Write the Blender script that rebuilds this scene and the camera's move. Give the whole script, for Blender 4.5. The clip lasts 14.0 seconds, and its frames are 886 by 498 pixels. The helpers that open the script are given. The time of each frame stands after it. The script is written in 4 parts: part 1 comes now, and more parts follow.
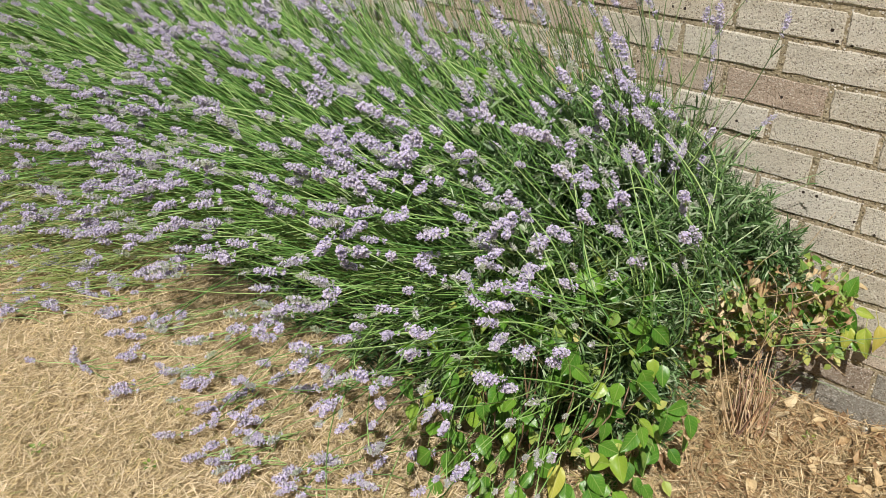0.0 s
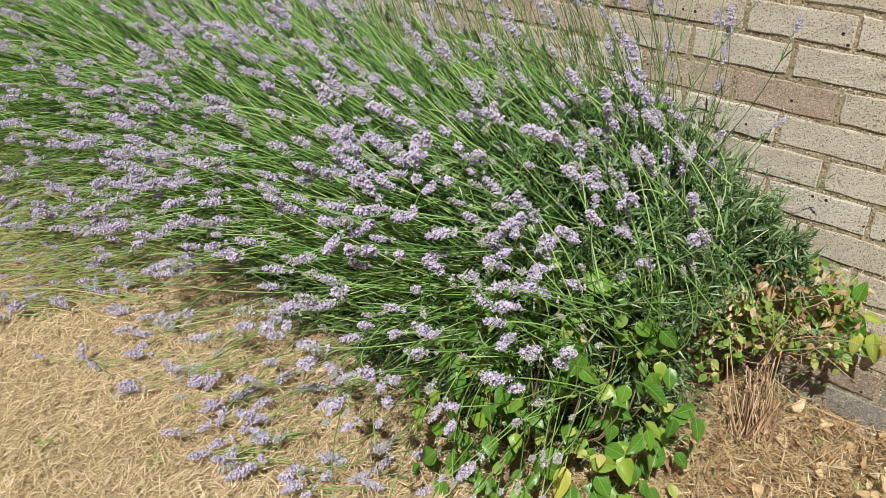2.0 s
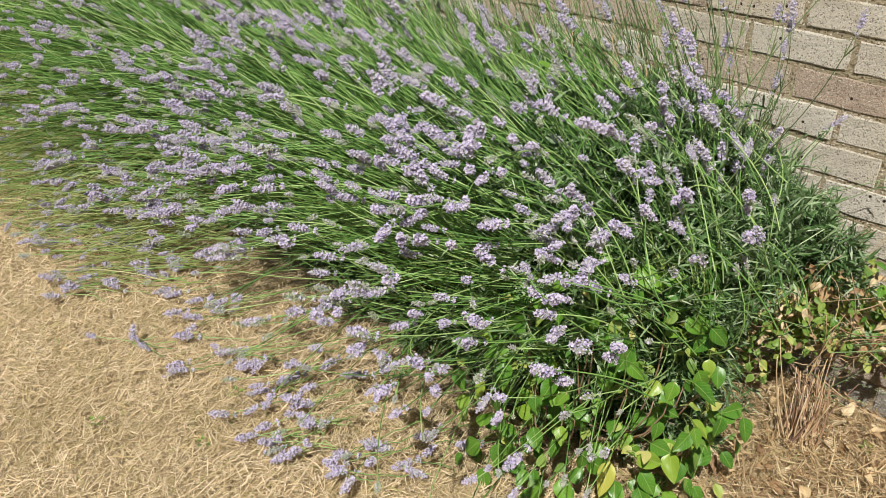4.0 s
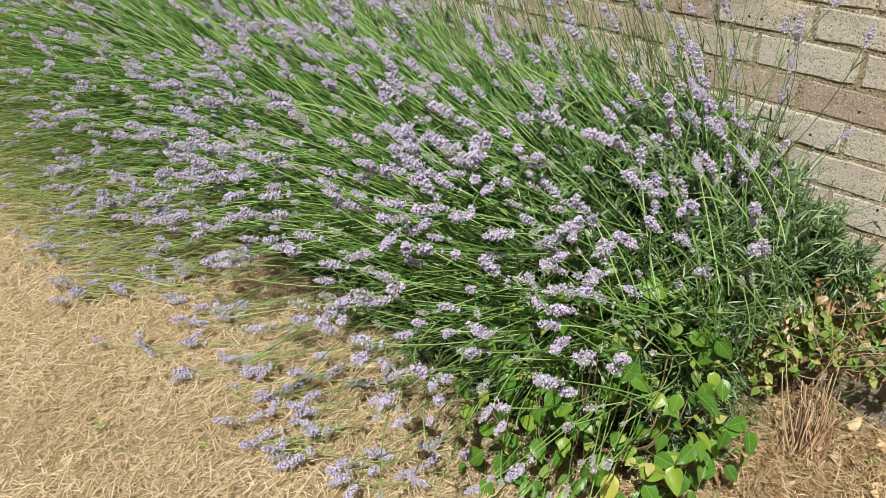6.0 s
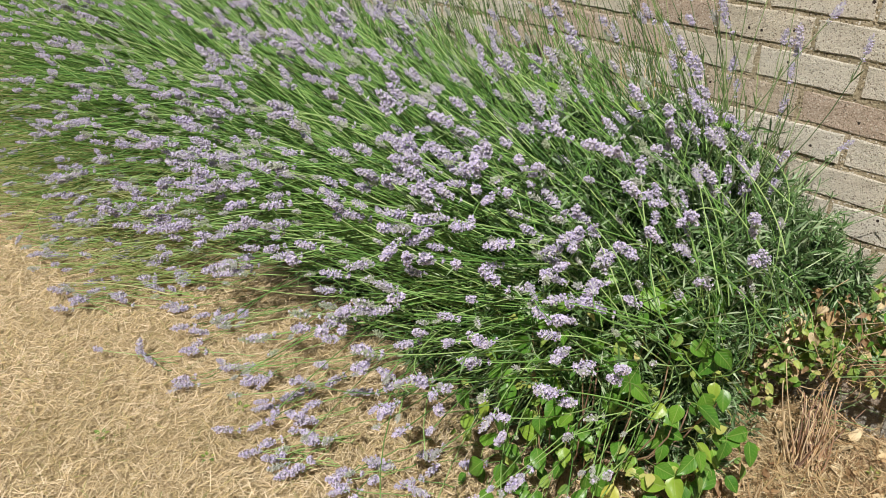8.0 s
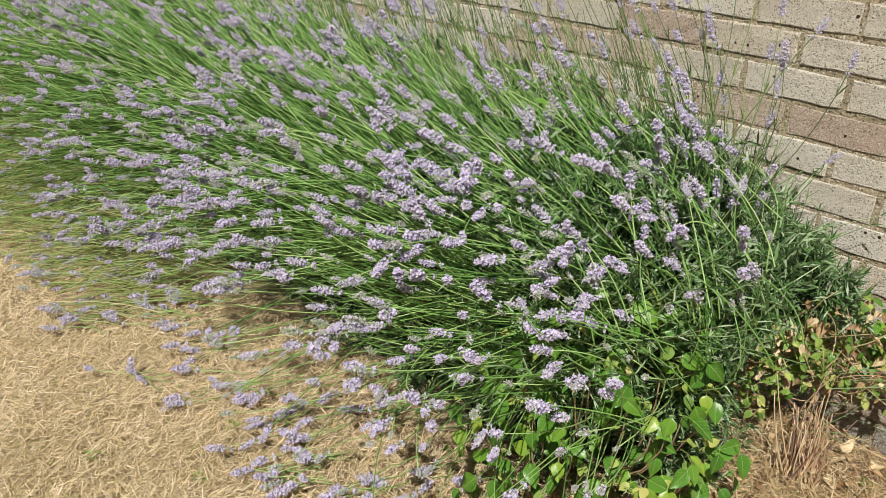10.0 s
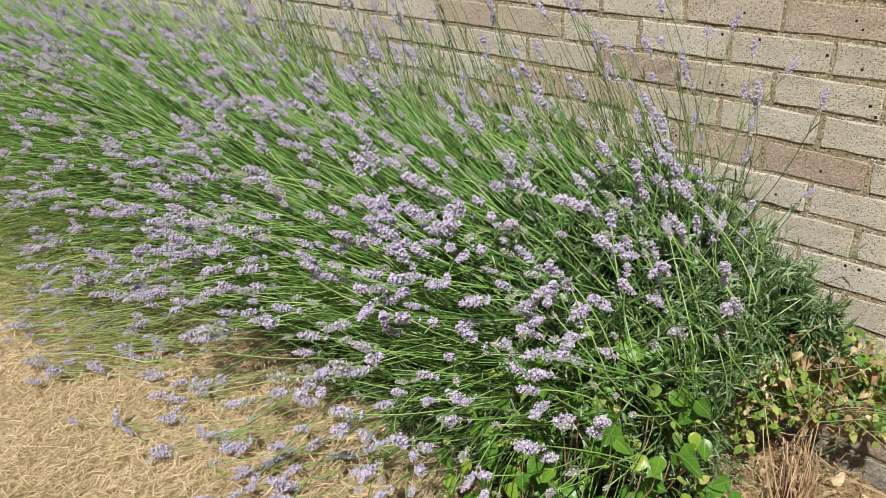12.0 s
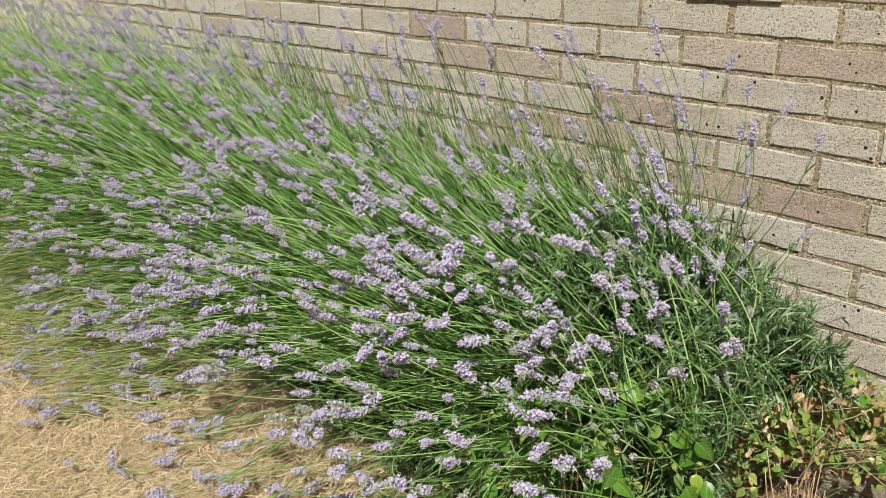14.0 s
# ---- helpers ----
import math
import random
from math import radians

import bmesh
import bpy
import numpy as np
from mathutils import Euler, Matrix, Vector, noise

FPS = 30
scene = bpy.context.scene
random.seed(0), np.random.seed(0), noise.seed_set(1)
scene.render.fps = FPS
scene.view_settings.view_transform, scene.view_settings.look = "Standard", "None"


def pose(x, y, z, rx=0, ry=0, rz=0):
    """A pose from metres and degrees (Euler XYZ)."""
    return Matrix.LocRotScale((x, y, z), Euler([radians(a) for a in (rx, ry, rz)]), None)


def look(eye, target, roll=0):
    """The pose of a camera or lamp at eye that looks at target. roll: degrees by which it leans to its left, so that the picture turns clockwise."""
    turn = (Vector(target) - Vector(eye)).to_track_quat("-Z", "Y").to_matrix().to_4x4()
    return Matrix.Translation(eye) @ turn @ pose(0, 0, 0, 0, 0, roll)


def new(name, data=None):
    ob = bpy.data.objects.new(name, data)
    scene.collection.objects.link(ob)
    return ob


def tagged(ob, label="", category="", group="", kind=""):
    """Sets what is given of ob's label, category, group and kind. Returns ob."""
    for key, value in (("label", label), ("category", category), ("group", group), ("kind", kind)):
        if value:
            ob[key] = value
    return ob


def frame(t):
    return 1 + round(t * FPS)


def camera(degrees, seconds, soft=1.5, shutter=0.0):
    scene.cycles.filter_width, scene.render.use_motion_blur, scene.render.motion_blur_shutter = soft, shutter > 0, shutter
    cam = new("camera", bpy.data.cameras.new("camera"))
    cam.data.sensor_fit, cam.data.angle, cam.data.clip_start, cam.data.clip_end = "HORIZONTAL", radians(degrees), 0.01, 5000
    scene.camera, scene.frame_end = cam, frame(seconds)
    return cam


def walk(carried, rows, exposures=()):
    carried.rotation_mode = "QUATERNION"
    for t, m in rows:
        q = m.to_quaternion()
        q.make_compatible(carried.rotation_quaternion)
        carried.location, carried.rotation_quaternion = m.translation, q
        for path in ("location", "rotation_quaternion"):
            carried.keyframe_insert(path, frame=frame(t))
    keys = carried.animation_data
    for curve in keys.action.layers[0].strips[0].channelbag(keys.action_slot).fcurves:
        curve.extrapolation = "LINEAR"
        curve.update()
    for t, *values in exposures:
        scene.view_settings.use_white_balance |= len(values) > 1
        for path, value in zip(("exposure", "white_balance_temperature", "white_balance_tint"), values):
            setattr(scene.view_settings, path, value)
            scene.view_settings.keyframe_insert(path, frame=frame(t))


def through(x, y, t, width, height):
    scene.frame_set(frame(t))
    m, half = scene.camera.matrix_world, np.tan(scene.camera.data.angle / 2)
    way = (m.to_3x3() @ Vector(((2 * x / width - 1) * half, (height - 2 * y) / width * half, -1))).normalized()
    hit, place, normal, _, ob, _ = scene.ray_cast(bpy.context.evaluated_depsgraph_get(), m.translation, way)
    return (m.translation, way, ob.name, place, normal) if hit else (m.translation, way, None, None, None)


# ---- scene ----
cam = camera(57.08, 14.0, soft=0.5)
UP = 1.05  # the path is written from a brick joint 1.05 m above the lawn
PATH = [
    (0, (0.8262, -1.6928, 0.2169), (-0.3525, -0.4061, -0.7604), -0.52),
    (0.5, (0.8262, -1.6946, 0.2137), (-0.3565, -0.4101, -0.7615), -0.42),
    (1, (0.8262, -1.6922, 0.2123), (-0.3608, -0.4101, -0.761), -0.32),
    (1.5, (0.8262, -1.6941, 0.211), (-0.3647, -0.414, -0.7601), -0.24),
    (2, (0.8269, -1.6981, 0.2114), (-0.3664, -0.4188, -0.7579), -0.18),
    (2.5, (0.8236, -1.7105, 0.2111), (-0.3767, -0.4403, -0.7615), -0.16),
    (3, (0.8183, -1.7198, 0.2098), (-0.4147, -0.489, -0.7724), -0.24),
    (3.5, (0.8135, -1.72, 0.2089), (-0.4329, -0.5045, -0.7756), -0.23),
    (6, (0.818, -1.7171, 0.2121), (-0.4545, -0.5135, -0.7532), 0.17),
    (6.5, (0.8193, -1.7168, 0.2124), (-0.4582, -0.5118, -0.7445), 0.16),
    (7, (0.8178, -1.7172, 0.2128), (-0.4616, -0.5111, -0.7402), 0.24),
    (9.5, (0.8232, -1.7174, 0.2181), (-0.4586, -0.494, -0.7095), 0.16),
    (10, (0.8216, -1.7177, 0.2186), (-0.4583, -0.483, -0.6965), 0.05),
    (10.5, (0.8257, -1.7169, 0.2202), (-0.455, -0.4706, -0.6778), -0.12),
    (11, (0.833, -1.7189, 0.2221), (-0.4479, -0.4615, -0.6601), -0.27),
    (11.5, (0.8348, -1.7192, 0.2214), (-0.449, -0.4449, -0.6316), -0.62),
    (12, (0.8325, -1.7198, 0.2219), (-0.459, -0.4316, -0.5984), -0.87),
    (12.5, (0.831, -1.7192, 0.2202), (-0.4714, -0.4175, -0.5605), -0.96),
    (13, (0.8316, -1.7201, 0.2202), (-0.4779, -0.4095, -0.5331), -0.91),
    (13.5, (0.8356, -1.7214, 0.2194), (-0.4801, -0.4053, -0.5133), -0.86),
    (14, (0.8361, -1.7206, 0.2205), (-0.4819, -0.4037, -0.5065), -0.80),
]
walk(cam, [(t, pose(0, 0, UP) @ look(eye, target, roll)) for t, eye, target, roll in PATH])

# ---- world and light ----
SUN_FROM = Vector((0.31, -0.50, 0.81)).normalized()  # towards the sun
world = bpy.data.worlds.new("summer_sky")
scene.world = world
world.use_nodes = True
wn = world.node_tree.nodes
sky = wn.new("ShaderNodeTexSky")
sky.sky_type = "NISHITA"
sky.sun_disc = False
sky.sun_elevation = math.asin(SUN_FROM.z)
sky.sun_rotation = math.atan2(SUN_FROM.x, SUN_FROM.y)
wn["Background"].inputs[1].default_value = 0.024
world.node_tree.links.new(sky.outputs[0], wn["Background"].inputs[0])
sun_data = bpy.data.lights.new("sun", "SUN")
sun_data.energy, sun_data.angle, sun_data.color = 6.1, radians(0.55), (1.0, 0.95, 0.88)
sun = new("sun", sun_data)
sun.matrix_basis = look(SUN_FROM * 20, (0, 0, 0))
scene.view_settings.exposure = -0.14

rng = np.random.default_rng(11)


# ---- materials ----
class Nodes:
    """A short way to write node materials."""

    def __init__(self, name):
        self.mat = bpy.data.materials.new(name)
        self.mat.use_nodes = True
        self.tree = self.mat.node_tree
        self.bsdf = self.tree.nodes["Principled BSDF"]
        self.out = self.tree.nodes["Material Output"]

    def put(self, kind, links=(), **values):
        n = self.tree.nodes.new(kind)
        for key, value in values.items():
            n.inputs[key.replace("_", " ")].default_value = value
        for key, socket in links:
            self.tree.links.new(socket, n.inputs[key])
        return n

    def noise(self, scale, detail=4.0, rough=0.55, vector=None):
        n = self.put("ShaderNodeTexNoise", [("Vector", vector)] if vector else [], Scale=scale, Detail=detail, Roughness=rough)
        return n.outputs["Fac"]

    def ramp(self, fac, *stops):
        n = self.put("ShaderNodeValToRGB", [("Fac", fac)])
        e = n.color_ramp.elements
        while len(e) < len(stops):
            e.new(0.5)
        for el, (p, c) in zip(e, stops):
            el.position, el.color = p, (*c, 1) if len(c) == 3 else c
        return n.outputs[0]

    def mix(self, fac, a, b, blend="MIX"):
        n = self.tree.nodes.new("ShaderNodeMix")
        n.data_type, n.blend_type = "RGBA", blend
        for i, v in ((0, fac), (6, a), (7, b)):
            if isinstance(v, (int, float)):
                n.inputs[i].default_value = v
            elif isinstance(v, tuple):
                n.inputs[i].default_value = (*v, 1)
            else:
                self.tree.links.new(v, n.inputs[i])
        return n.outputs[2]

    def math(self, op, a, b=0.0, c=0.0):
        n = self.tree.nodes.new("ShaderNodeMath")
        n.operation = op
        for i, v in enumerate((a, b, c)):
            if isinstance(v, (int, float)):
                n.inputs[i].default_value = v
            else:
                self.tree.links.new(v, n.inputs[i])
        return n.outputs[0]

    def bump(self, height, strength, distance):
        n = self.put("ShaderNodeBump", [("Height", height)], Strength=strength, Distance=distance)
        self.tree.links.new(n.outputs[0], self.bsdf.inputs["Normal"])
        return n.outputs[0]

    def base(self, color, rough=0.7, through=0.0, spec=0.5):
        if isinstance(color, tuple):
            self.bsdf.inputs["Base Color"].default_value = (*color, 1)
        else:
            self.tree.links.new(color, self.bsdf.inputs["Base Color"])
        self.bsdf.inputs["Roughness"].default_value = rough
        self.bsdf.inputs["Specular IOR Level"].default_value = spec
        if through:
            t = self.put("ShaderNodeBsdfTranslucent")
            if isinstance(color, tuple):
                t.inputs[0].default_value = (*color, 1)
            else:
                self.tree.links.new(color, t.inputs[0])
            m = self.put("ShaderNodeMixShader", Fac=through)
            self.tree.links.new(self.bsdf.outputs[0], m.inputs[1])
            self.tree.links.new(t.outputs[0], m.inputs[2])
            self.tree.links.new(m.outputs[0], self.out.inputs["Surface"])
        return self.mat

    def where(self):
        return self.put("ShaderNodeTexCoord").outputs["Object"]

    def place(self):
        return self.put("ShaderNodeNewGeometry").outputs["Position"]

    def island(self):
        return self.put("ShaderNodeNewGeometry").outputs["Random Per Island"]

    def one(self):
        return self.put("ShaderNodeObjectInfo").outputs["Random"]


def brick_material(name, joined, brown=False, grey=False):
    n = Nodes(name)
    p = n.place()
    r = n.island() if joined else n.one()
    stops = [(0.0, (0.72, 0.66, 0.54)), (0.3, (0.80, 0.745, 0.63)), (0.62, (0.84, 0.80, 0.70)), (0.86, (0.76, 0.69, 0.555)), (0.96, (0.63, 0.51, 0.395)), (1.0, (0.81, 0.74, 0.62))]
    if brown:
        stops = [(0.0, (0.55, 0.42, 0.325)), (0.5, (0.62, 0.495, 0.395)), (1.0, (0.67, 0.55, 0.445))]
    if grey:
        stops = [(0.0, (0.31, 0.29, 0.25)), (0.5, (0.42, 0.40, 0.35)), (0.8, (0.36, 0.27, 0.20)), (1.0, (0.46, 0.43, 0.38))]
    tone = n.ramp(r, *stops)
    tone = n.mix(n.ramp(n.noise(9, 5, 0.6, p), (0.45, (0, 0, 0)), (0.75, (0.30, 0.30, 0.30))), tone, (0.50, 0.385, 0.285))
    tone = n.mix(n.ramp(n.noise(14, 4, 0.6, p), (0.56, (0, 0, 0)), (0.8, (0.5, 0.5, 0.5))), tone, (0.66, 0.63, 0.56))
    grain = n.noise(330, 4, 0.75, p)
    coarse = n.noise(150, 4, 0.7, p)
    tone = n.mix(n.ramp(grain, (0.36, (0.55, 0.55, 0.55)), (0.47, (0, 0, 0))), tone, (0.24, 0.185, 0.13))
    tone = n.mix(n.ramp(coarse, (0.36, (0.55, 0.55, 0.55)), (0.45, (0, 0, 0))), tone, (0.30, 0.235, 0.165))
    tone = n.mix(n.ramp(grain, (0.55, (0, 0, 0)), (0.66, (0.7, 0.7, 0.7))), tone, (0.84, 0.80, 0.71))
    # coarse sand in the face: dark and pale grains side by side
    g = n.put("ShaderNodeTexVoronoi", [("Vector", p)], Scale=290.0, Randomness=1.0)
    cell = n.put("ShaderNodeSeparateColor", [("Color", g.outputs["Color"])])
    core = n.math("LESS_THAN", n.math("ADD", g.outputs["Distance"], n.math("MULTIPLY", n.math("SUBTRACT", grain, 0.5), 1.2)), n.math("ADD", n.math("MULTIPLY", cell.outputs[1], 0.35), 0.22))
    tone = n.mix(n.math("MULTIPLY", core, n.math("MULTIPLY", n.math("GREATER_THAN", cell.outputs[0], 0.72), 0.72)), tone, (0.17, 0.13, 0.09))
    tone = n.mix(n.math("MULTIPLY", core, n.math("MULTIPLY", n.math("LESS_THAN", cell.outputs[0], 0.25), 0.6)), tone, (0.90, 0.87, 0.80))
    # sparse round pits in the face, of two sizes; their shade is painted near-black
    v = n.put("ShaderNodeTexVoronoi", [("Vector", p)], Scale=70.0, Randomness=1.0)
    pick = n.put("ShaderNodeSeparateColor", [("Color", v.outputs["Color"])])
    pit = n.math("LESS_THAN", n.math("ADD", v.outputs["Distance"], n.math("MULTIPLY", n.math("SUBTRACT", grain, 0.5), 0.3)), n.math("MULTIPLY", pick.outputs[1], 0.26))
    hole = n.math("MULTIPLY", pit, n.math("GREATER_THAN", pick.outputs[0], 0.88))
    tone = n.mix(hole, tone, (0.05, 0.038, 0.03))
    h = n.math("SUBTRACT", n.math("ADD", n.math("MULTIPLY", grain, 0.6), n.math("MULTIPLY", coarse, 0.55)), hole)
    n.bump(h, 1.0, 0.0105)
    return n.base(tone, 0.92, spec=0.2)


def mortar_material():
    n = Nodes("sandy_mortar")
    p = n.place()
    g = n.noise(240, 4, 0.65, p)
    c = n.ramp(g, (0.3, (0.30, 0.24, 0.155)), (0.55, (0.52, 0.435, 0.30)), (0.75, (0.76, 0.67, 0.52)))
    c = n.mix(n.ramp(n.noise(7, 4, 0.6, p), (0.4, (0, 0, 0)), (0.7, (0.6, 0.6, 0.6))), c, (0.21, 0.19, 0.11))
    # pale and dark gravel in the joints
    v = n.put("ShaderNodeTexVoronoi", [("Vector", p)], Scale=170.0, Randomness=1.0)
    cell = n.put("ShaderNodeSeparateColor", [("Color", v.outputs["Color"])])
    core = n.math("LESS_THAN", v.outputs["Distance"], n.math("ADD", n.math("MULTIPLY", cell.outputs[1], 0.3), 0.25))
    c = n.mix(n.math("MULTIPLY", core, n.math("MULTIPLY", n.math("GREATER_THAN", cell.outputs[0], 0.7), 0.8)), c, (0.11, 0.085, 0.055))
    c = n.mix(n.math("MULTIPLY", core, n.math("MULTIPLY", n.math("LESS_THAN", cell.outputs[0], 0.22), 0.8)), c, (0.80, 0.76, 0.68))
    n.bump(n.math("ADD", n.math("ADD", g, n.noise(60, 3, 0.6, p)), n.math("MULTIPLY", core, 0.5)), 1.0, 0.006)
    return n.base(c, 0.95, spec=0.15)


def soil_material():
    n = Nodes("dry_lawn_soil")
    p = n.place()
    f = n.noise(180, 5, 0.7, p)
    c = n.ramp(f, (0.30, (0.31, 0.23, 0.13)), (0.50, (0.54, 0.42, 0.25)), (0.72, (0.72, 0.59, 0.38)))
    c = n.mix(n.ramp(n.noise(5, 4, 0.6, p), (0.42, (0, 0, 0)), (0.7, (0.55, 0.55, 0.55))), c, (0.34, 0.27, 0.14))
    n.bump(f, 0.9, 0.012)
    return n.base(c, 0.95, spec=0.1)


def straw_material(name, stops, through=0.0):
    n = Nodes(name)
    c = n.ramp(n.island(), *stops)
    c = n.mix(n.ramp(n.noise(4, 3, 0.5, n.place()), (0.42, (0, 0, 0)), (0.72, (0.35, 0.35, 0.35))), c, (0.36, 0.28, 0.12))
    return n.base(c, 0.6, through, spec=0.35)


def plant_material(name, stops, rough=0.5, through=0.2, single=False, spec=0.4, green=True):
    n = Nodes(name)
    c = n.ramp(n.one() if single else n.island(), *stops)
    c = n.mix(n.ramp(n.noise(60, 3, 0.6, n.place()), (0.35, (0, 0, 0)), (0.75, (0.30, 0.30, 0.30))), c, (0.20, 0.31, 0.11) if green else (0.55, 0.50, 0.52))
    return n.base(c, rough, through, spec=spec)


def leaf_material(name, stops, vein, rough=0.36, spots=(0.10, 0.075, 0.03), through=0.22):
    """Broad leaves: midrib and side veins from the leaf's own coordinates, tone by the single leaf."""
    n = Nodes(name)
    r = n.one()
    c = n.ramp(r, *stops)
    uv = n.put("ShaderNodeSeparateXYZ", [("Vector", n.put("ShaderNodeTexCoord").outputs["UV"])])
    u, v = n.math("ABSOLUTE", n.math("SUBTRACT", uv.outputs[0], 0.5)), uv.outputs[1]
    side = n.math("FRACT", n.math("MULTIPLY", n.math("SUBTRACT", v, n.math("MULTIPLY", u, 0.75)), 6.5))
    ribs = n.math("MULTIPLY", n.math("LESS_THAN", n.math("ABSOLUTE", n.math("SUBTRACT", side, 0.5)), 0.055), 0.55)
    mid = n.math("LESS_THAN", u, 0.018)
    lines = n.math("MAXIMUM", ribs, mid)
    soft = n.noise(40, 4, 0.6, n.where())
    c = n.mix(n.ramp(soft, (0.45, (0, 0, 0)), (0.75, (0.45, 0.45, 0.45))), c, stops[-1][1])
    c = n.mix(n.ramp(n.noise(85, 3, 0.5, n.where()), (0.67, (0, 0, 0)), (0.74, (0.7, 0.7, 0.7))), c, spots)
    c = n.mix(n.math("MULTIPLY", lines, 0.5), c, vein)
    bulge = n.math("SUBTRACT", n.math("MULTIPLY", soft, 0.4), lines)
    n.bump(bulge, 0.5, 0.003)
    return n.base(c, rough, through, spec=0.45)


M_BRICK = brick_material("buff_brick", False)
M_BRICK_BROWN = brick_material("brown_brick", False, True)
M_BRICK_GREY = brick_material("grey_brick", False, grey=True)
M_BRICK_REST = brick_material("buff_brick_joined", True)
M_MORTAR = mortar_material()
M_SOIL = soil_material()
M_STRAW = straw_material("dry_grass", [(0.0, (0.62, 0.48, 0.24)), (0.3, (0.70, 0.55, 0.35)), (0.72, (0.82, 0.69, 0.50)), (0.91, (0.54, 0.40, 0.20)), (0.97, (0.32, 0.32, 0.11)), (1.0, (0.22, 0.29, 0.08))])
M_LITTER = straw_material("dry_stalks", [(0.0, (0.17, 0.09, 0.045)), (0.35, (0.34, 0.22, 0.11)), (0.7, (0.54, 0.41, 0.24)), (0.92, (0.66, 0.53, 0.34)), (1.0, (0.22, 0.13, 0.07))])
M_STEM = plant_material("lavender_stem", [(0.0, (0.018, 0.065, 0.009)), (0.45, (0.105, 0.25, 0.05)), (0.72, (0.20, 0.38, 0.085)), (1.0, (0.40, 0.53, 0.20))], 0.42, 0.0)
M_STEM_ONE = plant_material("lavender_flower_stem", [(0.0, (0.07, 0.19, 0.036)), (0.5, (0.19, 0.36, 0.085)), (1.0, (0.38, 0.52, 0.20))], 0.42, 0.0, single=True)
M_STEM_DARK = plant_material("olive_flower_stem", [(0.0, (0.045, 0.075, 0.022)), (0.6, (0.085, 0.135, 0.04)), (1.0, (0.20, 0.27, 0.10))], 0.5, 0.05, single=True)
M_SAGE = plant_material("sage_green_stem", [(0.0, (0.09, 0.19, 0.055)), (0.5, (0.20, 0.32, 0.13)), (1.0, (0.42, 0.52, 0.30))], 0.5, 0.0)
M_OLIVE = plant_material("olive_stem", [(0.0, (0.06, 0.125, 0.024)), (0.5, (0.13, 0.245, 0.052)), (1.0, (0.29, 0.40, 0.14))], 0.5, 0.05)
M_WISP = plant_material("wisp_stem", [(0.0, (0.30, 0.38, 0.11)), (0.5, (0.48, 0.54, 0.22)), (1.0, (0.68, 0.66, 0.36))], 0.5, 0.0)
M_FOLIAGE = plant_material("lavender_leaf", [(0.0, (0.020, 0.065, 0.012)), (0.45, (0.060, 0.140, 0.036)), (0.70, (0.18, 0.285, 0.13)), (1.0, (0.42, 0.50, 0.34))], 0.5, 0.06)
M_WOOD = plant_material("old_wood", [(0.0, (0.10, 0.07, 0.045)), (1.0, (0.24, 0.18, 0.11))], 0.85, 0.0, green=False)
M_CALYX = plant_material("lavender_calyx", [(0.0, (0.26, 0.21, 0.42)), (0.3, (0.45, 0.42, 0.58)), (0.65, (0.62, 0.60, 0.68)), (1.0, (0.70, 0.73, 0.64))], 0.6, 0.2, green=False)
M_CALYX_PALE = plant_material("spent_calyx", [(0.0, (0.42, 0.43, 0.42)), (0.5, (0.48, 0.52, 0.42)), (1.0, (0.38, 0.46, 0.28))], 0.7, 0.15, single=True, green=False)
M_PETAL = plant_material("lavender_petal", [(0.0, (0.49, 0.42, 0.78)), (0.5, (0.67, 0.60, 0.84)), (1.0, (0.85, 0.78, 0.87))], 0.5, 0.3, green=False)
M_BROAD = leaf_material("broad_leaf", [(0.0, (0.046, 0.155, 0.014)), (0.5, (0.085, 0.225, 0.022)), (0.84, (0.145, 0.315, 0.030)), (0.95, (0.27, 0.38, 0.045)), (1.0, (0.16, 0.33, 0.04))], (0.36, 0.46, 0.14))
M_SMALL = leaf_material("small_leaf", [(0.0, (0.10, 0.21, 0.032)), (0.55, (0.20, 0.33, 0.055)), (0.85, (0.38, 0.45, 0.10)), (1.0, (0.52, 0.47, 0.17))], (0.38, 0.47, 0.17), 0.45)
M_YELLOW = leaf_material("yellow_leaf", [(0.0, (0.26, 0.38, 0.05)), (0.6, (0.40, 0.46, 0.07)), (1.0, (0.52, 0.46, 0.10))], (0.6, 0.58, 0.25), 0.45)
M_DEAD = leaf_material("dead_leaf", [(0.0, (0.21, 0.115, 0.055)), (0.4, (0.43, 0.28, 0.135)), (0.75, (0.60, 0.46, 0.26)), (1.0, (0.70, 0.59, 0.39))], (0.34, 0.22, 0.12), 0.7, through=0.12)
M_TWIG = plant_material("brown_twig", [(0.0, (0.15, 0.08, 0.045)), (0.5, (0.30, 0.185, 0.095)), (1.0, (0.50, 0.37, 0.21))], 0.8, 0.0, green=False, single=True)
M_STALK = plant_material("dead_stalk", [(0.0, (0.16, 0.075, 0.04)), (0.35, (0.36, 0.20, 0.10)), (0.7, (0.58, 0.41, 0.22)), (1.0, (0.70, 0.55, 0.33))], 0.8, 0.0, green=False, single=True)
M_DRY = plant_material("dry_weed_stem", [(0.0, (0.40, 0.24, 0.11)), (0.5, (0.55, 0.38, 0.19)), (1.0, (0.66, 0.52, 0.30))], 0.8, 0.1, single=True, green=False)
M_VENT = Nodes("brown_vent_plastic").base((0.075, 0.05, 0.035), 0.55)
n_ = Nodes("grey_brick_edge")
M_BRICK_EDGE = n_.base(n_.ramp(n_.noise(60, 4, 0.6, n_.place()), (0.3, (0.40, 0.37, 0.32)), (0.7, (0.56, 0.53, 0.47))), 0.8)


